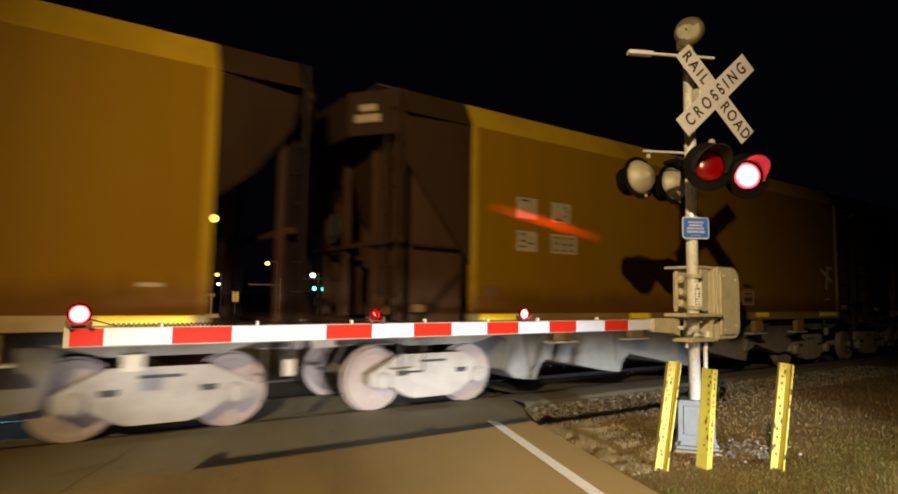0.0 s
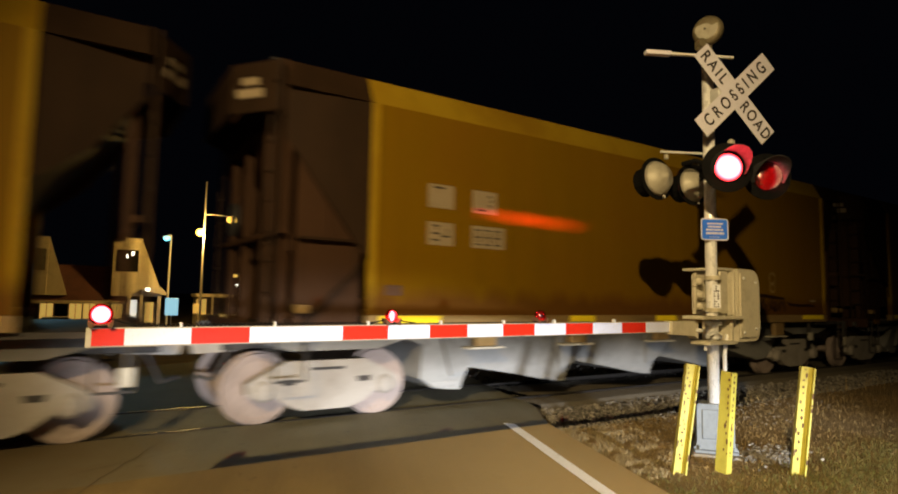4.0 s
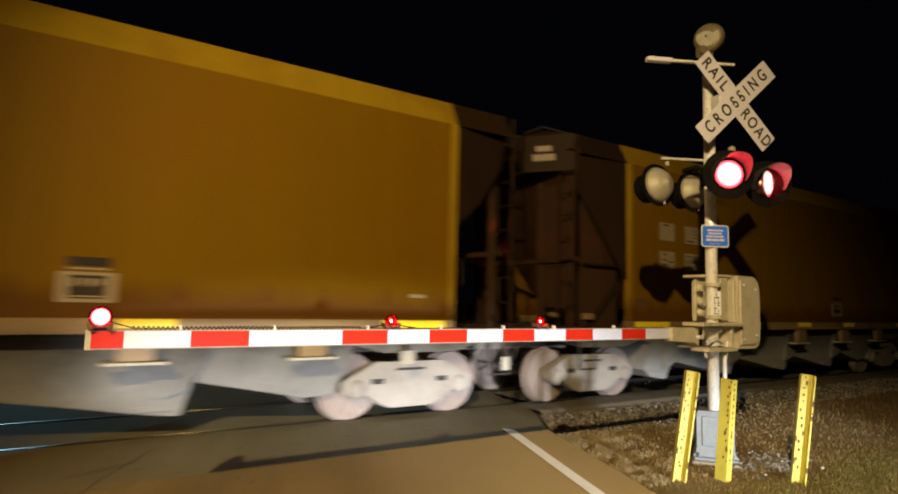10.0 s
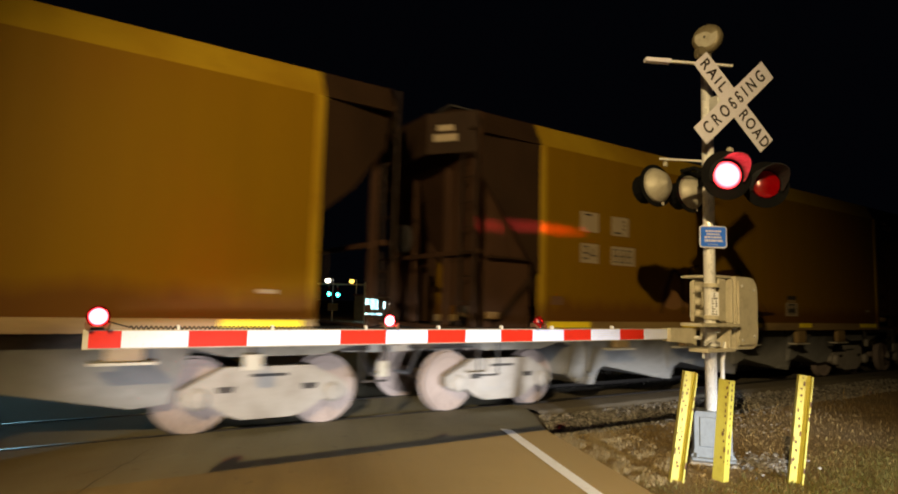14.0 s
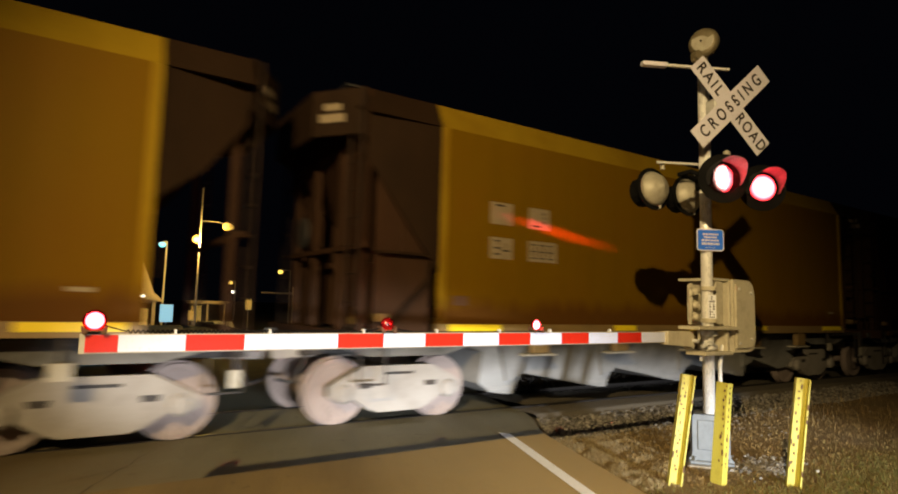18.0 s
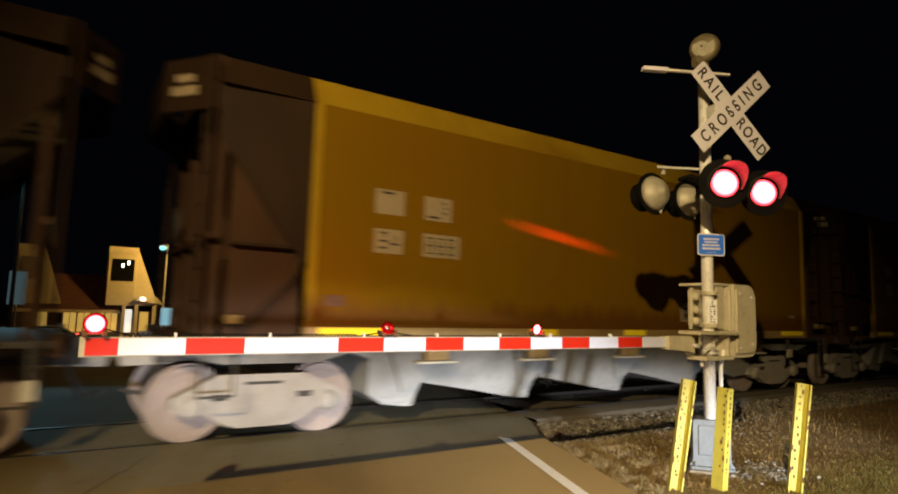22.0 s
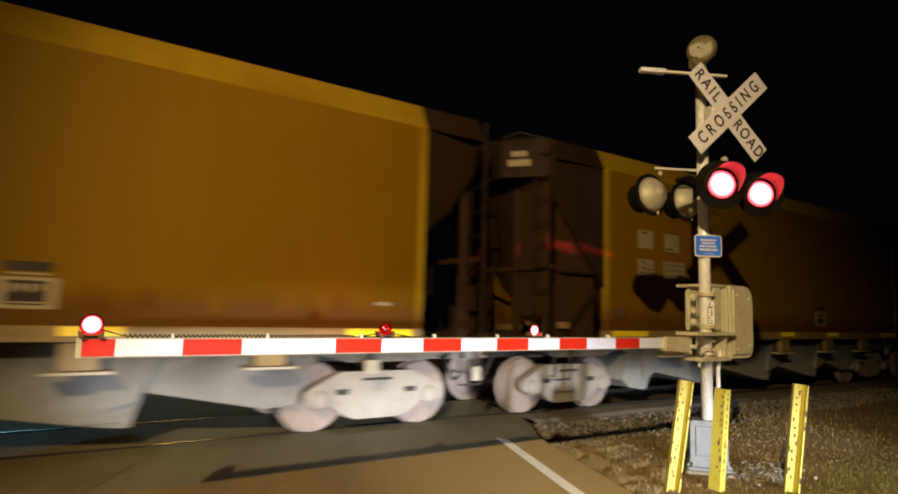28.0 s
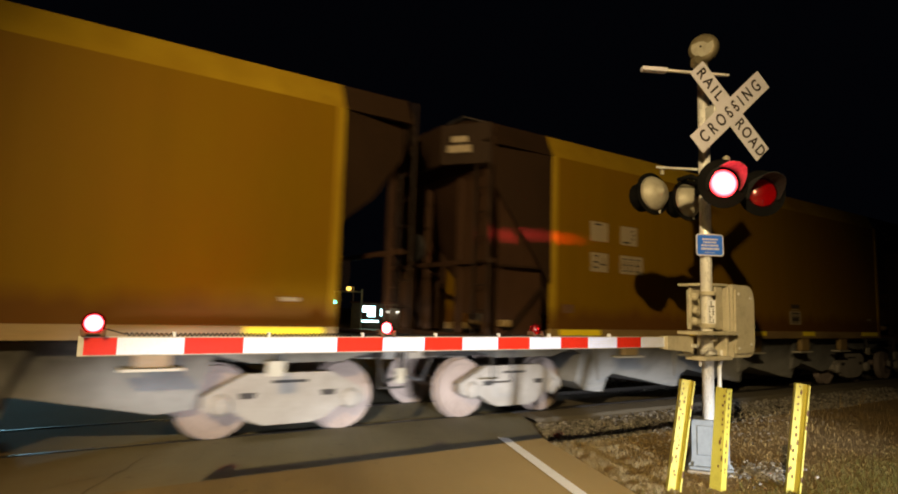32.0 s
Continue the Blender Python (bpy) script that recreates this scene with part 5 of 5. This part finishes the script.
tag = random.Random(12)
for k in range(9):                                   # upright dark letters low on the sheet
    u, h = 2.76 + k * 0.145, tag.uniform(1.60, 1.72)
    ribbon(CARS[2], [(u, h), (u + tag.uniform(-0.05, 0.05), 1.56), (u + tag.uniform(-0.04, 0.08), 1.46), (u + tag.uniform(-0.02, 0.12), 1.37)], tag.uniform(0.028, 0.05), M_G_PLUM, "dark sprayed letters low on the side")
ribbon(CARS[2], [(2.70, 1.62), (2.95, 1.70), (3.25, 1.69), (3.6, 1.66), (3.97, 1.64)], 0.035, M_G_PLUM, "dark sprayed letters low on the side")
ribbon(CARS[2], [(2.08, 1.62), (2.18, 1.57), (2.30, 1.565), (2.45, 1.60)], 0.018, M_G_PLUM, "thin dark sprayed curve")
ribbon(CARS[2], [(4.05, 1.58), (4.2, 1.52), (4.6, 1.50), (5.0, 1.51), (5.24, 1.49)], 0.028, M_G_PLUM, "thin dark sprayed line")
ribbon(CARS[2], [(2.05, 2.06), (2.13, 2.065), (2.21, 2.055)], 0.055, M_G_PLUM, "small dark blot")
for cz, r in ((2.06, 0.115), (1.86, 0.09)):
    ribbon(CARS[2], [(3.5 + r * math.cos(a * 0.57), cz + r * math.sin(a * 0.57)) for a in range(12)], 0.022, M_SILL, "faded pale sprayed ring")
ribbon(CARS[2], [(5.39, 2.29), (5.2, 2.08), (5.0, 1.87), (4.81, 1.66)], 0.022, M_G_PINK, "faded pale sprayed stroke")
TAG = "dark sprayed letters over dull pink"
for u, w, r in ((-1.35, 1.78, 0.42), (-0.72, 1.85, 0.34), (-0.1, 1.66, 0.26), (-2.0, 1.8, 0.4), (-2.6, 1.75, 0.34)):
    ribbon(CARS[5], [(u - r, w), (u - r * 0.4, w + 0.06), (u + r * 0.4, w + 0.03), (u + r, w - 0.04)], r * 0.8, M_G_PINK, "dull pink sprayed ground")
for points, width in ((((-1.67, 2.37), (-1.45, 2.26), (-1.23, 2.20), (-1.0, 2.25), (-0.66, 2.28), (-0.41, 2.31)), 0.06),
                      (((-1.64, 2.0), (-1.38, 1.94), (-1.22, 2.15)), 0.045), (((-0.98, 2.0), (-0.83, 1.87), (-0.66, 1.52)), 0.035),
                      (((-1.62, 1.7), (-1.32, 1.66), (-1.17, 1.45), (-1.38, 1.34)), 0.045), (((-0.46, 2.33), (-0.37, 2.11), (-0.12, 2.07), (0.01, 2.14)), 0.045),
                      (((-0.21, 1.82), (-0.05, 1.89), (0.02, 2.08)), 0.03), (((-0.26, 1.76), (-0.30, 1.41)), 0.045),
                      (((-0.27, 1.53), (0.37, 1.48), (0.80, 1.49)), 0.045), (((0.36, 1.67), (0.52, 1.49)), 0.025),
                      (((-2.9, 1.45), (-2.75, 1.9), (-2.55, 2.25), (-2.3, 2.1), (-2.28, 1.45)), 0.04), (((-2.1, 1.4), (-2.05, 2.3), (-1.8, 2.35)), 0.04)):
    ribbon(CARS[5], [(u, w) for u, w in points], width, M_G_PLUM, TAG).location.y = -0.002


# ---- beyond the tracks ----
def beyond(bearing, rise, dist):
    """A place seen from the road at that bearing and rise (degrees), dist metres away."""
    a = radians(bearing)
    return Vector((EYE[0] + dist * math.sin(a), EYE[1] + dist * math.cos(a), EYE[2] + dist * math.tan(radians(rise))))


M_LAMP_WARM = glow("sodium_lamp", (1.0, 0.60, 0.10), 3.2)
M_LAMP_COOL = glow("cool_lamp", (0.16, 0.80, 1.0), 3.2)
M_LAMP_WHITE = glow("white_lamp", (1.0, 0.93, 0.78), 6)
M_LAMP_GREEN = glow("green_signal", (0.05, 1.0, 0.75), 22)
M_LAMP_RED = glow("red_tail_lamp", (1.0, 0.06, 0.04), 14)
M_SIGN_LIT = glow("lit_sign", (0.35, 0.70, 0.85), 0.8)
M_PANEL_LIT = glow("lit_shop_window", (1.0, 0.62, 0.13), 0.45)
M_WALL = worn("dull_wall", (0.20, 0.17, 0.12), (0.14, 0.12, 0.085), 0.8)
M_SHINGLE = worn("brown_roof_shingle", (0.10, 0.035, 0.025), (0.06, 0.025, 0.02), 0.85, big=1.2)
M_PALE_WALL = worn("pale_painted_wall", (0.66, 0.58, 0.40), (0.55, 0.47, 0.32), 0.7, big=1.2)
M_LAMP_DIM = glow("lit_doorway", (0.95, 0.95, 0.85), 0.8)
M_SIGN_DIM = glow("dim_sign_face", (0.30, 0.50, 0.55), 0.12)


def street_lamp(pos, arm_x, material, label, radius=0.16, extra=0.0):
    """A pole with a bracket and a glowing lantern at pos."""
    ob = thing("street_lamp", label, "street lamp", (pos.x + arm_x, pos.y, FAR_Z))
    h = pos.z - FAR_Z
    part("pole", rod((0, 0, 0), (0, 0, h + 0.35 + extra), 0.11, n=10, r2=0.06), M_GALV, ob)
    part("bracket", tube([(0, 0, h + 0.3), (-arm_x * 0.6, 0, h + 0.35), (-arm_x, 0, h + 0.18)], 0.04, n=6), M_GALV, ob)
    lan = part("lantern", box((-arm_x - 0.35, -0.18, h + 0.08), (-arm_x + 0.35, 0.18, h + 0.22), bevel=0.05), M_GALV, ob)
    globe = bmesh.new()
    bmesh.ops.create_uvsphere(globe, u_segments=14, v_segments=8, radius=radius, matrix=Matrix.Translation((-arm_x, -0.05, h)) @ Matrix.Diagonal((1.15, 1, 0.85, 1)))
    part("lamp_glass", globe, material, lan)
    return ob


twin = street_lamp(beyond(12.23, 6.69, 58), -2.35, M_LAMP_WARM, "twin sodium street lamp on a tall pole, lit yellow", 0.42, 3.0)
p2 = beyond(9.61, 5.40, 58) - twin.matrix_basis.translation
part("second_bracket", tube([(0, 0, p2.z + 0.3), (p2.x, p2.y, p2.z + 0.25)], 0.04, n=6), M_GALV, twin)
globe = bmesh.new()
bmesh.ops.create_uvsphere(globe, u_segments=14, v_segments=8, radius=0.36, matrix=Matrix.Translation(p2))
part("lamp_glass", globe, M_LAMP_WARM, twin)
street_lamp(beyond(6.90, 4.70, 62), 0.4, M_LAMP_COOL, "cool white lot lamp on a slim pole", 0.26)
street_lamp(beyond(-4.28, 9.60, 36), 0.5, M_LAMP_COOL, "cool white lamp on a tall slim pole", 0.30)
street_lamp(beyond(12.77, 1.58, 110), 0.8, M_LAMP_WARM, "distant yellow street lamp", 0.34)
street_lamp(beyond(12.95, 0.74, 150), 0.8, M_LAMP_WHITE, "distant white street lamp", 0.34)
street_lamp(beyond(17.10, 2.75, 95), 1.6, M_LAMP_WARM, "yellow street lamp down the road", 0.34)
street_lamp(beyond(21.30, 1.74, 100), 1.0, M_LAMP_WHITE, "warm street lamp by the junction", 0.44)
street_lamp(beyond(23.58, 1.74, 110), 1.0, M_LAMP_WARM, "yellow street lamp by the junction", 0.44)


def traffic_light(pos):
    ob = thing("traffic_light", "green traffic light hanging from a mast arm", "traffic light", (pos.x, pos.y, pos.z), "traffic lights at the junction")
    part("signal_body", box((-0.24, -0.12, -0.30), (0.24, 0.12, 0.95), bevel=0.04), M_BLACK, ob)
    for z in (0.72, 0.36):
        part("dark_lens", turned([(0.13, 0.0), (0.10, 0.03), (0.0, 0.04)], 12, m=Matrix.Translation((0, -0.125, z)) @ FACING_Y), M_UNLIT, ob)
    part("green_lens", turned([(0.24, 0.0), (0.2, 0.05), (0.0, 0.07)], 14, m=Matrix.Translation((0, -0.125, 0)) @ FACING_Y), M_LAMP_GREEN, ob, "lit green lens")
    part("hanger", rod((0, 0, 0.9), (0, 0, 1.4), 0.05, n=8), M_GALV, ob)


g1, g2 = beyond(21.45, 0.48, 80), beyond(22.27, 0.42, 80)
traffic_light(g1)
traffic_light(g2)
mast_arm = thing("signal_mast_arm", "galvanised traffic signal mast arm", "signal mast", (g2.x + 4, g2.y, FAR_Z))
part("pole", rod((0, 0, 0), (0, 0, g1.z - FAR_Z + 1.8), 0.14, n=10), M_GALV, mast_arm)
part("arm", rod((0, 0, g1.z - FAR_Z + 1.4), (g1.x - g2.x - 5.5, g1.y - g2.y, g1.z - FAR_Z + 1.3), 0.08, n=8), M_GALV, mast_arm)
st = beyond(17.1, 0.72, 70)
wire = thing("signal_span", "pale horizontal signal arm across the road", "signal mast", (st.x, st.y, FAR_Z))
part("pole", rod((1.6, 0, 0), (1.6, 0, st.z - FAR_Z + 0.8), 0.09, n=8), M_GALV, wire)
part("arm", rod((-2.0, 0, st.z - FAR_Z + 0.05), (1.6, 0, st.z - FAR_Z + 0.05), 0.07, n=8), M_WHITE, wire)


def cupola(parent, x, w, z0, z1, depth, lean, lights):
    """A square sign tower on a roof: pale front with a fascia and a dark window, and a flank that slopes out to one side."""
    tower = part("cupola", box((x, -0.3, z0), (x + w, depth, z1), bevel=0.02), M_PALE_WALL, parent, "pale square cupola on the roof")
    part("fascia", box((x - 0.04, -0.36, z1 - 0.55), (x + w + 0.04, -0.303, z1 + 0.05), bevel=0.01), M_PALE_WALL, tower)
    part("flank", prism([(x + w + 0.003, z0), (x + w + lean, z0), (x + w + lean * 0.95, z0 + 0.4), (x + w + 0.003, z1 - 0.05)], -0.25, depth), M_PALE_WALL, tower, "pale sloping flank")
    pane = part("window", box((x + w * 0.12, -0.335, z0 + (z1 - z0) * 0.42), (x + w * 0.90, -0.304, z0 + (z1 - z0) * 0.80)), M_BLACK if lights else M_WALL, tower)
    for k in range(lights):
        part("lamp_glint", box((x + w * (0.45 + 0.2 * k), -0.352, z0 + (z1 - z0) * (0.66 + 0.05 * k)), (x + w * (0.53 + 0.2 * k), -0.337, z0 + (z1 - z0) * (0.72 + 0.05 * k))), M_LAMP_WHITE, pane)


def restaurant():
    """A long low restaurant with a deep brown roof, two cupolas, lit windows and a white porch."""
    o = beyond(-3.3, 0, 60)
    ob = thing("building", "low restaurant with brown roof, pale cupolas and lit yellow windows", "building", (o.x, o.y, FAR_Z))
    eave, ridge, deep = 0.55 - FAR_Z, 3.75 - FAR_Z, 9.0
    part("wall", box((0.2, 0.6, 0), (10.2, deep, eave)), M_WALL, ob, "dull plastered wall")
    part("roof", prism([(-0.2, eave), (deep + 0.4, eave), (deep - 1.4, ridge), (1.4, ridge)], -0.2, 7.6, axis="x"), M_SHINGLE, ob, "deep brown shingled roof")
    part("roof_edge", box((-0.25, -0.26, eave - 0.16), (7.65, -0.203, eave + 0.10)), M_PALE_WALL, ob, "pale fascia along the eave")
    for k in range(7):
        x = 0.35 + k * 1.04
        win = part("window", box((x, 0.56, 0.75), (x + 0.92, 0.598, eave - 0.18)), M_PANEL_LIT if k not in (0, 2) else M_BLACK, ob)
        part("mullion", box((x + 0.44, 0.535, 0.75), (x + 0.48, 0.557, eave - 0.18)), M_BLACK, win)
    cupola(ob, 0.0, 1.75, eave + 0.55, 5.95 - FAR_Z, 3.0, 1.45, 0)
    cupola(ob, 6.45, 2.25, eave + 0.55, 6.25 - FAR_Z, 3.0, 1.9, 2)
    # porch
    top = 1.95 - FAR_Z
    part("porch_roof", prism([(7.7, top - 0.9), (8.6, top), (10.4, top), (10.9, top - 0.5), (10.9, top - 0.75), (8.6, top - 0.3), (7.9, top - 1.05)], -0.6, 0.55), M_PALE_WALL, ob, "white porch roof")
    for x in (7.75, 8.75, 10.2):
        part("porch_post", box((x, -0.5, 0), (x + 0.28, -0.2, top - 0.75), bevel=0.02), M_PALE_WALL, ob)
    part("porch_lamp", box((9.15, -0.75, top - 0.35), (9.5, -0.605, top - 0.12), bevel=0.03), M_LAMP_WHITE, ob, "lit porch lamp")
    part("porch_window", box((8.0, 0.52, 0.7), (8.65, 0.597, top - 1.2)), M_LAMP_DIM, ob, "white lit doorway")
    part("porch_window", box((9.3, 0.52, 0.7), (10.0, 0.597, top - 1.4)), M_PANEL_LIT, ob)
    return ob


restaurant()


def kiosk():
    """A small lit drive-up stand under a flat pale canopy."""
    o = beyond(9.5, 0, 66)
    ob = thing("kiosk", "small drive-up stand with a pale flat canopy, lit inside", "kiosk", (o.x, o.y, FAR_Z))
    top = 1.35 - FAR_Z
    part("canopy", box((0, -0.4, top - 0.28), (3.7, 2.6, top + 0.05), bevel=0.04), M_PALE_WALL, ob, "pale flat canopy")
    part("back_wall", box((0.2, 2.2, 0), (3.5, 2.4, top - 0.285)), M_WALL, ob)
    for x in (0.25, 1.6, 3.3):
        part("canopy_post", box((x, -0.2, 0), (x + 0.16, -0.04, top - 0.285)), M_PALE_WALL, ob)
    part("lit_panel", box((0.5, 2.13, 1.2), (1.5, 2.197, top - 0.5)), M_PANEL_LIT, ob, "lit yellow menu panel")
    part("counter", box((1.9, 1.2, 0), (3.2, 2.1, 1.1), bevel=0.03), M_WALL, ob)
    return ob


kiosk()


M_WINDOW_COOL = glow("cool_lit_window", (0.50, 0.93, 1.0), 9)


def lit_shop():
    """A low shop past the junction: dark walls, lit windows and two lamps under the eave."""
    o = beyond(26.9, 0, 100)
    ob = thing("shop", "low dark shop past the junction with cool white lit windows", "shop", (o.x, o.y, FAR_Z), turn=-26.9)
    part("wall", box((-5.2, 0.0, 0.0), (6.5, 6.0, 4.2), bevel=0.03), M_WALL, ob)
    part("roof", box((-5.5, -0.6, 4.2), (6.8, 6.3, 4.5), bevel=0.05), M_SHINGLE, ob)
    for x0, x1, z0, z1 in ((-3.35, -1.25, 2.75, 3.75), (-2.45, -1.25, 2.0, 2.7), (-0.35, -0.05, 2.2, 3.3), (-3.6, -0.6, 1.1, 1.35)):
        pane = part("window", box((x0 - 0.08, -0.06, z0 - 0.08), (x1 + 0.08, -0.005, z1 + 0.08)), M_GALV, ob)
        part("pane", box((x0, -0.09, z0), (x1, -0.065, z1)), M_WINDOW_COOL, pane, "lit cool white window pane")
    for x in (0.85, 2.55, 4.1):
        arm = part("wall_lamp", rod((x, -0.05, 3.2), (x, -0.55, 3.1), 0.04, n=8), M_GALV, ob)
        part("globe", turned([(0.0, -0.2), (0.24, -0.14), (0.34, 0.0), (0.24, 0.14), (0.0, 0.2)], 14, m=Matrix.Translation((x, -0.62, 2.9))), M_LAMP_WHITE, arm, "lit white globe", smooth=True)


lit_shop()


def road_sign(bearing, rise, dist, w, h, material, label):
    p = beyond(bearing, rise, dist)
    ob = thing("lit_sign", label, "sign", (p.x, p.y, FAR_Z))
    part("post", rod((0, 0.05, 0), (0, 0.05, p.z - FAR_Z), 0.06, n=8), M_GALV, ob)
    part("panel", box((-w / 2, -0.06, p.z - FAR_Z - h / 2), (w / 2, 0.03, p.z - FAR_Z + h / 2), bevel=0.02), material, ob)


road_sign(7.62, -1.30, 57, 1.05, 1.5, M_SIGN_LIT, "pale blue lit sign panel on a post")
road_sign(14.43, -0.36, 70, 0.7, 1.2, M_PANEL_LIT, "small yellowish sign panel on a post")
road_sign(9.72, -1.45, 58, 0.75, 0.85, M_PANEL_LIT, "small yellow sign on a post")
road_sign(-3.2, 0.75, 48, 1.0, 2.2, M_SIGN_DIM, "tall banner sign on a post")
road_sign(21.9, -0.75, 85, 1.6, 1.1, M_WALL, "pale panel below the traffic lights")


def parked_car(bearing, dist, turn, paint, label):
    p = beyond(bearing, 0, dist)
    ob = thing("parked_car", label, "car", (p.x, p.y, FAR_Z), "vehicles beyond the tracks", turn)
    body = part("body", prism([(-2.2, 0.35), (2.2, 0.35), (2.25, 0.75), (1.9, 0.92), (1.1, 0.98), (0.5, 1.42), (-1.1, 1.45), (-1.8, 1.0), (-2.25, 0.9)], -0.88, 0.88), paint, ob)
    part("windows", prism([(0.98, 0.99), (0.48, 1.37), (-1.05, 1.40), (-1.6, 1.0)], -0.89, 0.89), M_BLACK, ob)
    for x in (-1.35, 1.4):
        for s in (-1, 1):
            wh = part("wheel", turned([(0.0, -0.11), (0.31, -0.11), (0.33, 0.0), (0.31, 0.11), (0.0, 0.11)], 18, m=Matrix.Translation((x, s * 0.8, 0.33)) @ FACING_Y), M_BLACK, ob)
            part("rim", turned([(0.0, 0.0), (0.2, 0.0), (0.18, 0.02), (0.0, 0.02)], 12, m=Matrix.Translation((x, s * 0.92, 0.33)) @ Matrix.Rotation(radians(90 if s < 0 else -90), 4, "X")), M_GALV, wh)
    for s in (-1, 1):
        part("tail_light", box((-2.28, s * 0.72 - 0.13, 0.72), (-2.2, s * 0.72 + 0.13, 0.86)), M_LAMP_RED, ob, "lit red tail light")
        part("side_light", box((-2.26, s * 0.885 - 0.01, 0.74), (-2.0, s * 0.885 + 0.01, 0.84)), M_LAMP_RED, ob)
    return ob


M_CAR_W = worn("white_car_paint", (0.6, 0.6, 0.58), (0.45, 0.44, 0.42), 0.3)
parked_car(-1.2, 55, 180, M_CAR_W, "white car standing beyond the tracks with red lamps")
parked_car(11.9, 62, 100, M_CAR_W, "white car seen from behind with red tail lights lit")
lot = lamp("far_lot_light", "SPOT", look(beyond(-4.28, 9.4, 35.5), (-1.5, 1.0, -0.8)) @ Matrix.Diagonal((2.5, 1, 1, 1)), 1900, (0.40, 0.84, 1.0), 0.25)
lot.data.spot_size, lot.data.spot_blend = radians(10), 0.7
lamp("far_street_light", "POINT", Matrix.Translation(beyond(9.61, 5.2, 57)), 2600, (1.0, 0.60, 0.14), 0.25)


# ---- motion of the train and of the lamps ----
# seconds, and metres by which the train lags there
SURGE = ((0.0, 0.10), (1.0, 0.11), (2.0, 0.073), (3.0, 0.082), (4.5, 0.05), (6.0, 0.10), (7.0, 0.04), (8.0, -0.13), (9.0, 0.10), (10.0, 0.119), (11.0, 0.0), (12.0, -0.12),
         (13.0, 0.007), (14.0, 0.061), (15.5, 0.0), (17.0, 0.044), (18.0, 0.119), (19.0, -0.17), (20.0, 0.122), (21.0, -0.024), (22.0, 0.0), (23.0, 0.0), (24.0, 0.018),
         (25.0, -0.068), (26.5, -0.08), (28.0, -0.106), (29.0, -0.058), (30.0, -0.115), (31.0, 0.15), (32.0, -0.047))


def rolled(t):
    """How far the train has rolled at t seconds, in metres: nearly steady, with a slight surge."""
    k = max(i for i, (u, _) in enumerate(SURGE) if u <= t + 1e-6)
    (u0, d0), (u1, d1) = SURGE[k], SURGE[min(k + 1, len(SURGE) - 1)]
    f = (t - u0) / (u1 - u0) if u1 > u0 else 0.0
    return 4.16518 * t + 0.00343 * t ** 2 - 0.000119 * t ** 3 - (d0 + (d1 - d0) * f * f * (3 - 2 * f))


PERIOD = 1.2087
TURN = 0.10
LIT = ((0.09, 0.96), (0.79, 0.71), (0.30, 0.56), (0.90, 0.56), (0.27, 0.55))    # when each pair starts to light up, and for how long


def flash_angle(t, phase):
    """Turn of a lamp's disc: 0 lit, 180 dark, easing between the two."""
    u = (t - LIT[phase][0]) % PERIOD
    on = LIT[phase][1]
    if u < on:
        return 180 * (1 - min(1.0, u / TURN))
    return 180 * min(1.0, (u - on) / TURN)


def motions():
    stops = [i * 0.1 for i in range(6)] + [0.5 + i * 0.5 for i in range(1, 63)] + [31.6 + i * 0.1 for i in range(5)]
    for n, car in enumerate(CARS):
        start = 1.3119 + PITCH * n - HALF
        walk(car, [(t, Matrix.Translation((start - rolled(t), 0.7175, 0))) for t in stops])
        for k, ws in enumerate(o for o in car.children_recursive if o.name.startswith("wheelset")):
            base = ws.location.copy()
            walk(ws, [(i / 10, Matrix.Translation(base) @ Matrix.Rotation(-rolled(i / 10) / WHEEL_R + k, 4, "Y")) for i in range(321)])
    for bulb, phase in FLASHERS:
        base = bulb.matrix_basis.copy()
        walk(bulb, [(i / 30, base @ Matrix.Rotation(radians(flash_angle(i / 30, phase)), 4, "Y")) for i in range(961)])


motions()
